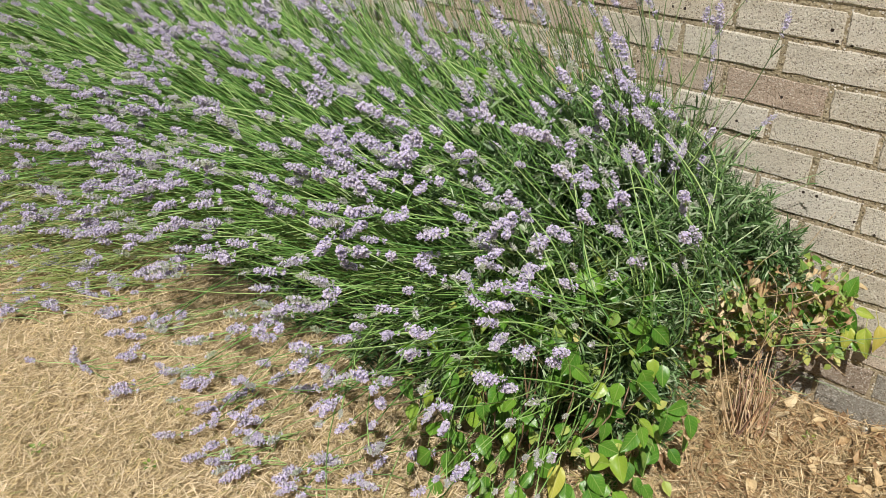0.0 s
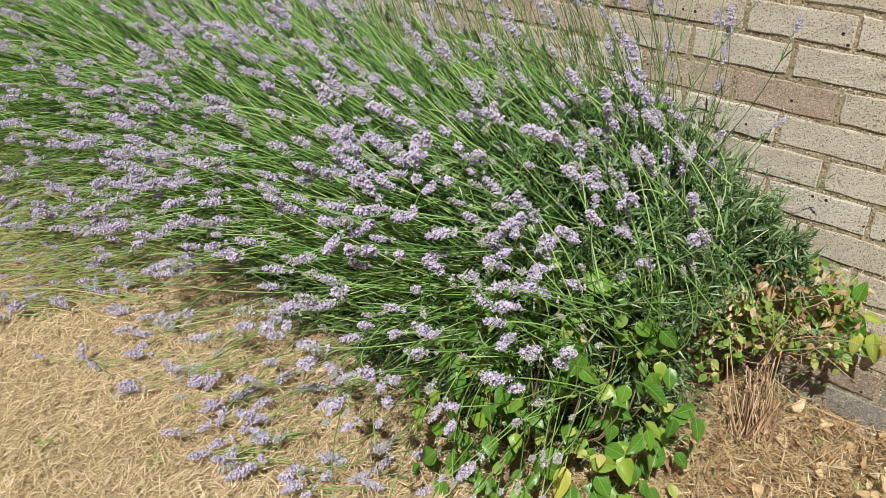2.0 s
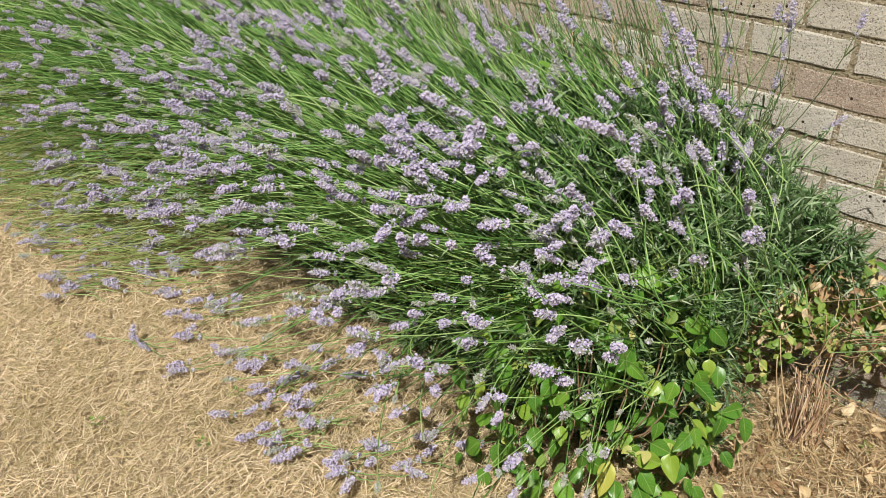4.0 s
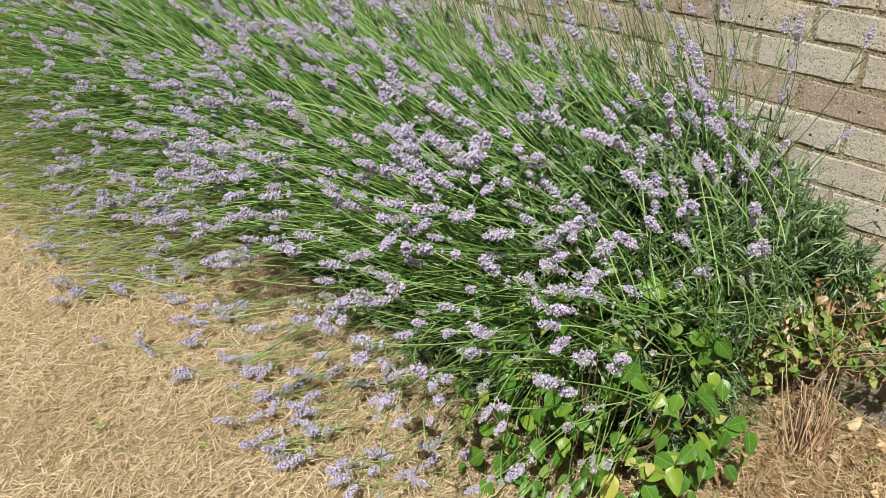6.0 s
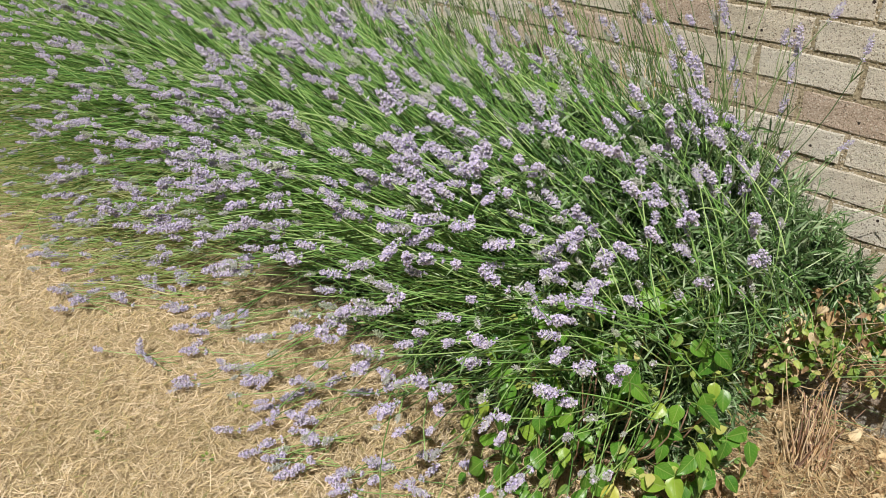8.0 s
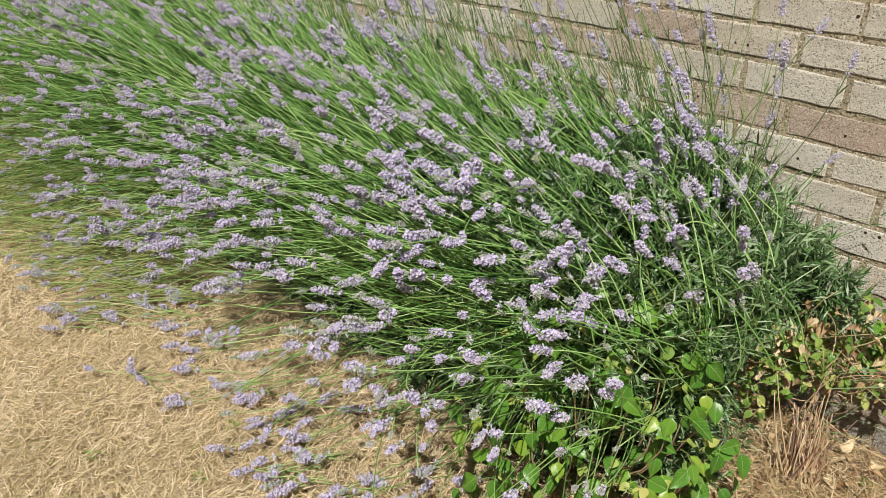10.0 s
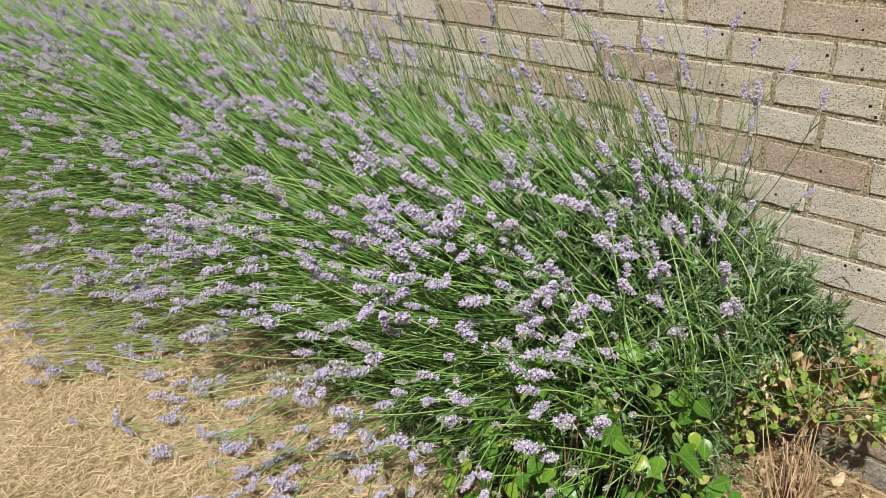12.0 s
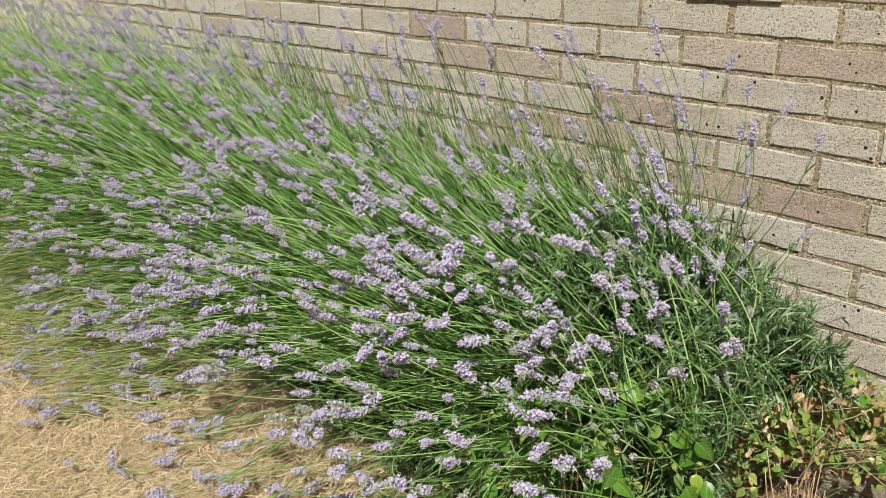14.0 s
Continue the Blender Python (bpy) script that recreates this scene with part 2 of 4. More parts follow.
# ---- mesh helpers ----
def mesh_of(name, verts, faces, material, smooth=False, uvs=None):
    me = bpy.data.meshes.new(name)
    me.from_pydata(np.asarray(verts).tolist(), [], [list(f) for f in faces])
    for m in material if isinstance(material, (list, tuple)) else (material,):
        me.materials.append(m)
    if smooth:
        me.polygons.foreach_set("use_smooth", [True] * len(me.polygons))
    if uvs is not None:
        layer = me.uv_layers.new(name="leaf")
        idx = np.empty(len(me.loops), dtype=np.int32)
        me.loops.foreach_get("vertex_index", idx)
        layer.data.foreach_set("uv", np.asarray(uvs, dtype=np.float32)[idx].ravel())
    me.update()
    return me


def thing(name, x, y, z, label, category, group="", kind=""):
    e = new(name)
    e.empty_display_size = 0.05
    e.matrix_basis = pose(x, y, z)
    return tagged(e, label, category, group, kind)


def part(name, data, parent, label="", m=None, kind=""):
    """A mesh given in world coordinates (or posed by m), under a thing or under a part of it."""
    ob = new(name, data)
    ob.parent = parent
    ob.matrix_parent_inverse = parent.matrix_basis.inverted()
    if m is not None:
        ob.matrix_basis = m
    return tagged(ob, label, "", "", kind)


def unit(v):
    v = np.asarray(v, float)
    return v / (np.linalg.norm(v, axis=-1, keepdims=True) + 1e-12)


def towards(place, axis, spin=0.0, size=1.0):
    """A pose whose z axis points along axis."""
    q = Vector(axis).to_track_quat("Z", "Y")
    return Matrix.Translation(Vector(place)) @ q.to_matrix().to_4x4() @ Matrix.Rotation(spin, 4, "Z") @ Matrix.Scale(size, 4)


def bezier(a, b, c, n):
    t = np.linspace(0, 1, n)[:, None]
    return (1 - t) ** 2 * np.asarray(a) + 2 * t * (1 - t) * np.asarray(b) + t * t * np.asarray(c)


def tube(points, r0, r1, sides=4):
    p = np.asarray(points)
    d = unit(np.gradient(p, axis=0))
    ref = np.array([0.31, 0.17, 0.94]) if abs(d[0][2]) < 0.9 else np.array([1.0, 0.1, 0.0])
    s = unit(np.cross(d, ref))
    w = np.cross(d, s)
    r = np.linspace(r0, r1, len(p))[:, None, None]
    a = np.arange(sides) / sides * 2 * np.pi
    ring = s[:, None] * np.cos(a)[None, :, None] + w[:, None] * np.sin(a)[None, :, None]
    v = (p[:, None] + ring * r).reshape(-1, 3)
    f = [(i * sides + k, i * sides + (k + 1) % sides, (i + 1) * sides + (k + 1) % sides, (i + 1) * sides + k) for i in range(len(p) - 1) for k in range(sides)]
    f.append(tuple(range((len(p) - 1) * sides, len(p) * sides)))
    return v, f


class Heap:
    """Collects many small pieces for one joined mesh."""

    def __init__(self):
        self.v, self.f, self.n = [], [], 0

    def add(self, v, f):
        self.v.append(np.asarray(v, float))
        self.f.extend(tuple(i + self.n for i in q) for q in f)
        self.n += len(v)

    def mesh(self, name, material, smooth=False):
        return mesh_of(name, np.concatenate(self.v), self.f, material, smooth)


def blades(roots, dirs, sides, length, width, bend):
    """Grass blades or narrow leaves, all at once: two quads and a tip each."""
    n = len(roots)
    L, W, B = length[:, None], width[:, None] / 2, bend[:, None]
    down = np.array([0, 0, -1.0])
    p0 = roots
    p1 = roots + dirs * L * 0.5 + down * B * L * 0.12
    p2 = roots + dirs * L + down * B * L * 0.5
    v = np.stack([p0 - sides * W * 0.7, p0 + sides * W * 0.7, p1 - sides * W, p1 + sides * W, p2], axis=1).reshape(-1, 3)
    k = np.arange(n) * 5
    f = np.stack([k, k + 1, k + 3, k + 2], 1).tolist() + np.stack([k + 2, k + 3, k + 4], 1).tolist()
    return v, f


def rand_dirs(n, lo, hi):
    """Random directions with elevations between lo and hi degrees."""
    az = rng.uniform(0, 2 * np.pi, n)
    el = np.radians(rng.uniform(lo, hi, n))
    return np.stack([np.cos(az) * np.cos(el), np.sin(az) * np.cos(el), np.sin(el)], 1)


# ---- ground ----
def build_ground():
    heap = Heap()
    xs = np.concatenate([[-60, -12, -5], np.linspace(-3.8, 1.6, 109), [4, 12, 60]])
    ys = np.concatenate([[-60, -12, -5], np.linspace(-2.4, 0.1, 51), [1, 12, 60]])
    X, Y = np.meshgrid(xs, ys)
    Z = 0.008 * np.sin(X * 5.1 + 1.0) * np.cos(Y * 6.3) + 0.006 * np.sin(X * 17 + Y * 11) + rng.normal(0, 0.003, X.shape)
    near = (X > -3.9) & (X < 1.7) & (Y > -2.5) & (Y < 0.2)
    Z = np.where(near, Z, 0.0) - 0.012
    v = np.stack([X, Y, Z], -1).reshape(-1, 3)
    w = len(xs)
    f = [(j * w + i, j * w + i + 1, (j + 1) * w + i + 1, (j + 1) * w + i) for j in range(len(ys) - 1) for i in range(w - 1)]
    g = new("ground", mesh_of("ground", v, f, M_SOIL, True))
    tagged(g, "sun-parched lawn soil covered with dead straw", "ground", "", "structure")


def build_lawn():
    """Parched grass, combed flat in places, thinner under the plants and by the wall."""
    n = 230000
    x = rng.uniform(-3.6, 1.2, n)
    y = rng.uniform(-1.95, -0.02, n)
    keep = ((y < -0.55 + 0.1 * np.sin(x * 7)) | (rng.random(n) < 0.3)) & ((x > -2.4) | (rng.random(n) < 0.6))
    x, y = x[keep], y[keep]
    n = len(x)
    roots = np.stack([x, y, rng.uniform(-0.010, 0.020, n)], 1)
    d = rand_dirs(n, -8, 38)
    side = unit(np.cross(d, np.array([0.1, 0.2, 1.0])) + rng.normal(0, 0.45, (n, 3)))
    v, f = blades(roots, d, side, rng.uniform(0.012, 0.05, n), rng.uniform(0.0009, 0.0023, n), rng.uniform(-0.5, 1.1, n))
    g = new("dry_grass", mesh_of("dry_grass", v, f, M_STRAW))
    tagged(g, "short parched straw-yellow lawn grass on the ground", "grass", "", "stuff")
    # longer bleached stalks that lie on top
    m = 900
    roots = np.stack([rng.uniform(-2.2, 1.1, m), rng.uniform(-1.9, -0.4, m), rng.uniform(0.006, 0.022, m)], 1)
    d = rand_dirs(m, -3, 12)
    side = unit(np.cross(d, np.array([0, 0, 1.0])))
    v, f = blades(roots, d, side, rng.uniform(0.06, 0.16, m), rng.uniform(0.0014, 0.0026, m), rng.uniform(-0.1, 0.15, m))
    g = new("grass_stalks", mesh_of("grass_stalks", v, f, M_STRAW))
    tagged(g, "long bleached grass stalks lying on the lawn", "grass", "", "stuff")


# ---- lavender ----
def spike_mesh(name, length, whorls, bloom, pale, gap, seed):
    """A flower head along z: whorls of ribbed calyces with small two-lipped petals."""
    r = np.random.default_rng(seed)
    V, F, S, n = [], [], [], 0

    def add(v, f, slot):
        nonlocal n
        V.append(np.asarray(v, float))
        F.extend(tuple(i + n for i in q) for q in f)
        S.extend([slot] * len(f))
        n += len(v)

    v, f = tube([(0, 0, -0.004), (0, 0, length * 0.5), (0, 0, length)], 0.0013, 0.0008, 4)
    add(v, f, 0)
    levels = list(np.linspace(0.0, length, whorls))
    if gap:
        levels = [-0.017 - 0.006 * r.random()] + levels
    for j, z in enumerate(levels):
        t = max(z / length, 0.0)
        fat = 0.66 + 0.60 * math.sin(math.pi * min(0.15 + 0.8 * t, 1.0))
        count = int(8 + 4 * r.random()) if t < 0.85 else 5
        for k in range(count):
            a = 2 * math.pi * (k + 0.5 * (j % 2) + r.uniform(-0.25, 0.25)) / count
            rise = math.radians(r.uniform(18, 52) + 30 * max(0, t - 0.7) / 0.3)
            d = np.array([math.cos(a) * math.cos(rise), math.sin(a) * math.cos(rise), math.sin(rise)])
            s = unit(np.cross(d, (0, 0, 1)))
            w = np.cross(d, s)
            ln = r.uniform(0.0060, 0.0098) * fat
            rad = r.uniform(0.0009, 0.0014)
            o = np.array([0, 0, z + r.uniform(-0.003, 0.003)]) + d * 0.0006
            ring = [math.cos(q) * s + math.sin(q) * w for q in (0.3, 1.87, 3.44, 5.01)]
            vs = [o + g * rad * 0.5 for g in ring] + [o + d * ln * 0.6 + g * rad * 1.15 for g in ring] + [o + d * ln + g * rad * 0.75 for g in ring]
            fs = [(q, (q + 1) % 4, 4 + (q + 1) % 4, 4 + q) for q in range(4)] + [(4 + q, 4 + (q + 1) % 4, 8 + (q + 1) % 4, 8 + q) for q in range(4)] + [(8, 9, 10, 11)]
            add(vs, fs, 0)
            if r.random() < bloom:
                e = o + d * ln * 0.95
                size = r.uniform(0.0023, 0.0040)
                for q in range(5):
                    b = 2 * math.pi * q / 5 + r.uniform(-0.3, 0.3)
                    out = unit(math.cos(b) * s + math.sin(b) * w + d * r.uniform(0.1, 0.8))
                    across = unit(np.cross(out, d)) * size * 0.42
                    add([e, e + out * size * 0.6 - across, e + out * size * 1.15, e + out * size * 0.6 + across], [(0, 1, 2, 3)], 1)
    me = mesh_of(name, np.concatenate(V), F, [M_CALYX_PALE if pale else M_CALYX, M_PETAL])
    me.polygons.foreach_set("material_index", S)
    return me


SPIKES = []
for i, (ln, wh, bloom, pale, gap) in enumerate([
    (0.036, 7, 0.60, 0, 1), (0.030, 6, 0.70, 0, 0), (0.042, 8, 0.50, 0, 1), (0.024, 5, 0.75, 0, 0), (0.046, 9, 0.60, 0, 1),
    (0.034, 6, 0.55, 0, 0), (0.022, 4, 0.80, 0, 0), (0.040, 7, 0.15, 1, 1), (0.030, 6, 0.08, 1, 0), (0.040, 7, 0.90, 0, 1), (0.024, 5, 0.05, 1, 0), (0.034, 6, 0.12, 1, 0), (0.022, 4, 0.0, 1, 0)]):
    SPIKES.append(spike_mesh("flower_spike", ln, wh, bloom, pale, gap, 100 + i))


def arch(root, tip, lift):
    mid = (np.asarray(root) + np.asarray(tip)) / 2
    return mid + np.array([rng.normal(0, 0.6), rng.normal(0, 0.4), 1.0 + rng.normal(0, 0.4)]) * lift


def reach(x):
    """How far from the wall side the flower stems reach over the lawn."""
    return np.interp(x, [-3.4, -2.2, -1.7, -1.2, -0.7, -0.2, 0.1, 0.3, 0.45], [0.90, 0.86, 0.80, 0.78, 0.84, 0.88, 0.84, 0.66, 0.4])


def outwards(x, y):
    """0 at the crest of the row, 1 where the last stems touch the lawn."""
    return max(0.0, -0.25 - y) / reach(x)


def canopy(x, y):
    """How high the flower heads stand over a spot of the bed; the plants end past x = 0.4."""
    top = np.interp(x, [-1.7, -1.1, -0.1, 0.1, 0.3, 0.45], [0.98, 0.86, 0.86, 0.8, 0.64, 0.42])
    return max(0.03, top * math.sqrt(max(0.0, 1 - outwards(x, y) ** 2.5)))


def lean(x, y):
    """Which way the stems point over a spot: up along the wall at the crest, flopped flat at the lawn's edge."""
    e = outwards(x, y)
    az = np.interp(e, [0, 0.25, 0.55, 0.75, 0.9, 1.0], [190, 197, 210, 228, 255, 268])
    el = np.interp(e, [0, 0.3, 0.6, 0.8, 1.0], [52, 36, 22, 12, 3])
    az += 34 * np.clip((x + 0.25) / 0.25, 0, 1) * min(1.0, 1.6 * e)
    el += 34 * np.clip((x - 0.02) / 0.14, 0, 1) * (1 - min(e, 1.0) ** 2)
    return az, el


def aim(az, el, scatter):
    az, el = radians(az + rng.normal(0, scatter)), radians(el + rng.normal(0, scatter * 0.5))
    return np.array([math.cos(az) * math.cos(el), math.sin(az) * math.cos(el), math.sin(el)])


BUSHES = [-3.2, -2.75, -2.3, -1.85, -1.4, -0.95, -0.5, -0.06, 0.16]


def stem_line(tip, way, length, points, low=0.2, free=False):
    """A stem that ends at tip pointing along way, and the bush that it grows from. free: a short side stem out of the leaves."""
    root = tip - way * length
    if free:
        root[1], root[2] = min(root[1] if tip[2] < 0.15 else max(root[1], -0.72), -0.06), max(root[2] - 0.05, 0.03)
        k = int(np.argmin([abs(root[0] - b) for b in BUSHES]))
        return bezier(root, tip - way * length * 0.55 + rng.normal(0, 0.02, 3), tip, points), k
    root[1] = min(max(root[1], -0.44), -0.20) + rng.normal(0, 0.03)
    root[2] = min(max(root[2], low), 0.42) + rng.normal(0, 0.03)
    root[0] = min(root[0], 0.06 + 0.03 * rng.random())
    k = int(np.argmin([abs(root[0] - b) for b in BUSHES]))
    hold = tip - way * length * rng.uniform(0.5, 0.62) + rng.normal(0, 0.016, 3)
    return bezier(root, hold, tip, points), k


class Bush:
    """A lavender plant while it grows: its flower heads are parts of their own, bare stems and leaves join up."""

    def __init__(self, x, label):
        self.thing = thing("lavender_bush", x, -0.36, 0, label, "lavender", "lavender plants along the wall")
        self.stems, self.olive, self.wisps, self.twigs, self.leafy, self.wood = [Heap() for _ in range(6)]
        self.points, self.axes = [], []

    def flower(self, line, spike, size, dark=False):
        v, f = tube(line, 0.0013 if dark else 0.0015, 0.0009 if dark else 0.00105, 4)
        if dark:  # pairs of small leaves along the stem
            heap = Heap()
            heap.add(v, f)
            for k in rng.choice(np.arange(3, 8), 2, replace=False):
                d = unit(line[k] - line[k - 1])
                side = unit(np.cross(d, rng.normal(0, 1, 3)))
                out = unit(np.stack([side, -side]) * 0.5 + d)
                heap.add(*blades(np.repeat(line[k:k + 1], 2, 0), out, unit(np.cross(out, d)), rng.uniform(0.016, 0.038, 2), rng.uniform(0.002, 0.0036, 2), rng.uniform(0, 0.3, 2)))
            v, f = np.concatenate(heap.v), heap.f
        stem = part("flower_stem", mesh_of("flower_stem", v, f, M_STEM_DARK if dark else M_STEM_ONE, True), self.thing)
        d = unit(line[-1] - line[-2]) + rng.normal(0, 0.10, 3)
        part("flower_spike", SPIKES[spike], stem, "", towards(line[-1], d, rng.uniform(0, 6.28), size))

    def mound(self, cx, cy, rx, ry, rz, count, foot=0.06):
        """Tufts of leaves on woody branches, rounded like the plant."""
        d = rand_dirs(count, -8, 88)
        s = rng.uniform(0.55, 1.0, (count, 1)) ** 0.6 * (1 + 0.16 * np.sin(d[:, :1] * 9 + d[:, 1:2] * 7 + 3 * d[:, 2:]))
        p = np.array([cx, cy, foot]) + d * np.array([rx, ry, rz]) * s
        p[:, 2] = np.maximum(p[:, 2], 0.02)
        p[:, 1] = np.minimum(p[:, 1], -0.03)
        self.points.append(p)
        self.axes.append(unit(d + np.array([0, 0, 0.45]) + rng.normal(0, 0.3, (count, 3))))
        for q in rng.permutation(count)[: count // 6 if foot < 0.2 else 0]:
            base = np.array([cx + rng.normal(0, rx * 0.2), cy + rng.normal(0, ry * 0.2), 0.0])
            v, f = tube(bezier(base, arch(base, p[q], 0.05), p[q], 5), 0.004, 0.0014, 4)
            self.wood.add(v, f)

    def thicket(self, cx, cy, wide, deep, low, high, count):
        """Leafy side stems that cross one another in every direction."""
        for _ in range(count):
            root = np.array([cx + rng.normal(0, wide * 0.5), cy + rng.normal(0, deep * 0.5), rng.uniform(0.1, 0.3)])
            tip = np.array([cx + rng.normal(0, wide), cy + rng.normal(0, deep), rng.uniform(low, high)])
            tip[1] = min(tip[1], -0.03)
            root[1] = min(root[1], -0.05)
            q = bezier(root, arch(root, tip, 0.06) + rng.normal(0, 0.03, 3) * (1, 0.3, 1), tip, 7)
            v, f = tube(q, 0.0016, 0.0010, 3)
            self.twigs.add(v, f)
            d = np.repeat(unit(np.gradient(q, axis=0))[2:], 4, 0)
            at = np.repeat(q[2:], 4, 0)
            out = unit(rng.normal(0, 1, d.shape) * 0.8 + d * 0.7)
            v, f = blades(at, out, unit(np.cross(out, d + 0.01)), rng.uniform(0.014, 0.032, len(d)), rng.uniform(0.0020, 0.0040, len(d)), rng.uniform(0, 0.4, len(d)))
            self.leafy.add(v, f)

    def cover(self, x0, x1, e0, e1, low, high, count):
        """Leafy shoots close under the flower heads."""
        p = []
        for _ in range(count):
            x, y = rng.uniform(x0, x1), rng.uniform(e0, e1)
            y = -0.18 - reach(x) * y
            p.append((x, y, max(0.03, canopy(x, y) * rng.uniform(low, high))))
        p = np.array(p)
        self.points.append(p)
        self.axes.append(unit(np.array([0, -0.35, 0.8]) + rng.normal(0, 0.5, p.shape)))

    def finish(self, shoots):
        if self.stems.n:
            part("stem_mass", self.stems.mesh("stem_mass", M_STEM), self.thing, "slender green flowerless stems", kind="stuff")
        if self.olive.n:
            part("olive_stem_mass", self.olive.mesh("olive_stem_mass", M_OLIVE), self.thing, "olive-green leafy stems along the wall", kind="stuff")
        if self.wisps.n:
            part("wisp_mass", self.wisps.mesh("wisp_mass", M_WISP), self.thing, "pale yellow-green stems lying over the lawn", kind="stuff")
        if self.twigs.n:
            part("side_stem_mass", self.twigs.mesh("side_stem_mass", M_SAGE), self.thing, "thin crossing green side stems", kind="stuff")
            part("side_foliage", self.leafy.mesh("side_foliage", M_FOLIAGE), self.thing, "sparse narrow leaves on side stems", kind="stuff")
        v, f = shoot_leaves(np.concatenate(self.points), np.concatenate(self.axes), shoots, 0.042)
        part("foliage", mesh_of("foliage", v, f, M_FOLIAGE), self.thing, "narrow grey-green leaves in dense tufts", kind="stuff")
        part("woody_base", self.wood.mesh("woody_base", M_WOOD), self.thing, "brown twiggy branches")


def shoot_leaves(points, axes, per, length):
    """Tufts of narrow leaves round the ends of shoots."""
    n = len(points)
    P = np.repeat(points, per, 0) - np.repeat(axes, per, 0) * rng.uniform(0, 0.075, (n * per, 1))
    out = unit(rng.normal(0, 1, (n * per, 3)))
    d = unit(out * 0.85 + np.repeat(axes, per, 0) * rng.uniform(0.35, 1.1, (n * per, 1)))
    side = unit(np.cross(d, out + rng.normal(0, 0.4, (n * per, 3))))
    ln = rng.uniform(0.6, 1.15, n * per) * length
    return blades(P, d, side, ln, ln * rng.uniform(0.085, 0.13, n * per), rng.uniform(0, 0.45, n * per))


# bunches of flower heads over the bed, from the far end of the row: x, y, number of heads
HEADS_A = [(-2.31, -0.58, 3), (-2.26, -0.72, 6), (-2.25, -0.23, 3), (-2.23, -0.33, 2), (-2.17, -0.65, 2), (-2.16, -0.78, 5), (-2.16, -0.53, 2), (-2.12, -0.73, 4), (-2.11, -0.49, 4), (-2.06, -0.83, 3), (-2.03, -0.81, 4), (-2.02, -0.87, 3), (-2.02, -0.62, 3), (-1.97, -0.45, 3), (-1.95, -0.53, 3), (-1.87, -0.84, 2), (-1.83, -0.96, 3), (-1.82, -0.92, 3), (-1.82, -0.79, 2), (-1.82, -0.64, 4), (-1.81, -0.76, 4), (-1.81, -0.69, 3), (-1.76, -0.89, 2), (-1.76, -0.76, 2), (-1.74, -1, 4), (-1.74, -0.93, 4), (-1.72, -0.2, 3), (-1.7, -0.4, 2), (-1.69, -0.99, 3), (-1.62, -0.64, 5), (-1.62, -0.6, 2)]
HEADS_B = [(-1.61, -0.76, 2), (-1.59, -0.68, 2), (-1.58, -1.01, 5), (-1.58, -0.95, 2), (-1.58, -0.23, 2), (-1.57, -0.57, 2), (-1.54, -0.96, 3), (-1.54, -0.92, 3), (-1.53, -0.48, 3), (-1.5, -1, 2), (-1.47, -0.96, 2), (-1.46, -1.01, 4), (-1.44, -0.57, 5), (-1.43, -0.7, 2), (-1.39, -0.66, 2), (-1.38, -0.42, 4), (-1.37, -0.97, 3), (-1.35, -0.7, 2), (-1.35, -0.52, 4), (-1.34, -0.33, 5), (-1.33, -0.59, 3), (-1.31, -1, 5), (-1.31, -0.89, 2), (-1.31, -0.84, 3), (-1.3, -0.7, 2), (-1.27, -0.85, 2), (-1.26, -0.8, 2), (-1.25, -0.97, 4), (-1.25, -0.93, 2), (-1.22, -1, 3), (-1.22, -0.99, 5)]
HEADS_C = [(-1.22, -0.57, 6), (-1.2, -0.87, 3), (-1.18, -0.97, 4), (-1.18, -0.91, 4), (-1.16, -0.88, 4), (-1.16, -0.7, 2), (-1.15, -0.66, 4), (-1.15, -0.58, 4), (-1.13, -0.98, 4), (-1.12, -0.43, 2), (-1.11, -0.91, 5), (-1.11, -0.83, 5), (-1.11, -0.49, 6), (-1.09, -0.55, 3), (-1.08, -0.75, 4), (-1.06, -0.99, 4), (-1.05, -1, 4), (-1.05, -0.91, 5), (-1.05, -0.68, 6), (-1.03, -0.8, 5), (-1.03, -0.46, 3), (-1.02, -0.86, 6), (-1.01, -0.66, 6), (-1, -0.75, 3), (-1, -0.57, 3), (-0.98, -0.95, 4), (-0.98, -0.72, 4), (-0.96, -0.87, 3), (-0.95, -0.92, 6), (-0.94, -0.97, 4), (-0.94, -0.94, 3)]
HEADS_D = [(-0.94, -0.79, 3), (-0.93, -0.99, 5), (-0.92, -0.66, 6), (-0.9, -0.85, 4), (-0.9, -0.73, 3), (-0.89, -0.91, 4), (-0.87, -0.95, 4), (-0.87, -0.8, 3), (-0.85, -1, 4), (-0.85, -0.68, 5), (-0.84, -0.99, 6), (-0.84, -0.93, 4), (-0.84, -0.91, 3), (-0.84, -0.83, 2), (-0.84, -0.43, 3), (-0.82, -0.65, 6), (-0.8, -0.55, 6), (-0.8, -0.35, 4), (-0.79, -0.96, 3), (-0.78, -0.95, 5), (-0.77, -1, 3), (-0.75, -0.91, 6), (-0.75, -0.88, 3), (-0.75, -0.67, 6), (-0.75, -0.46, 5), (-0.74, -0.81, 2), (-0.74, -0.52, 3), (-0.74, -0.31, 2), (-0.73, -0.74, 3), (-0.73, -0.58, 3), (-0.72, -0.94, 5)]
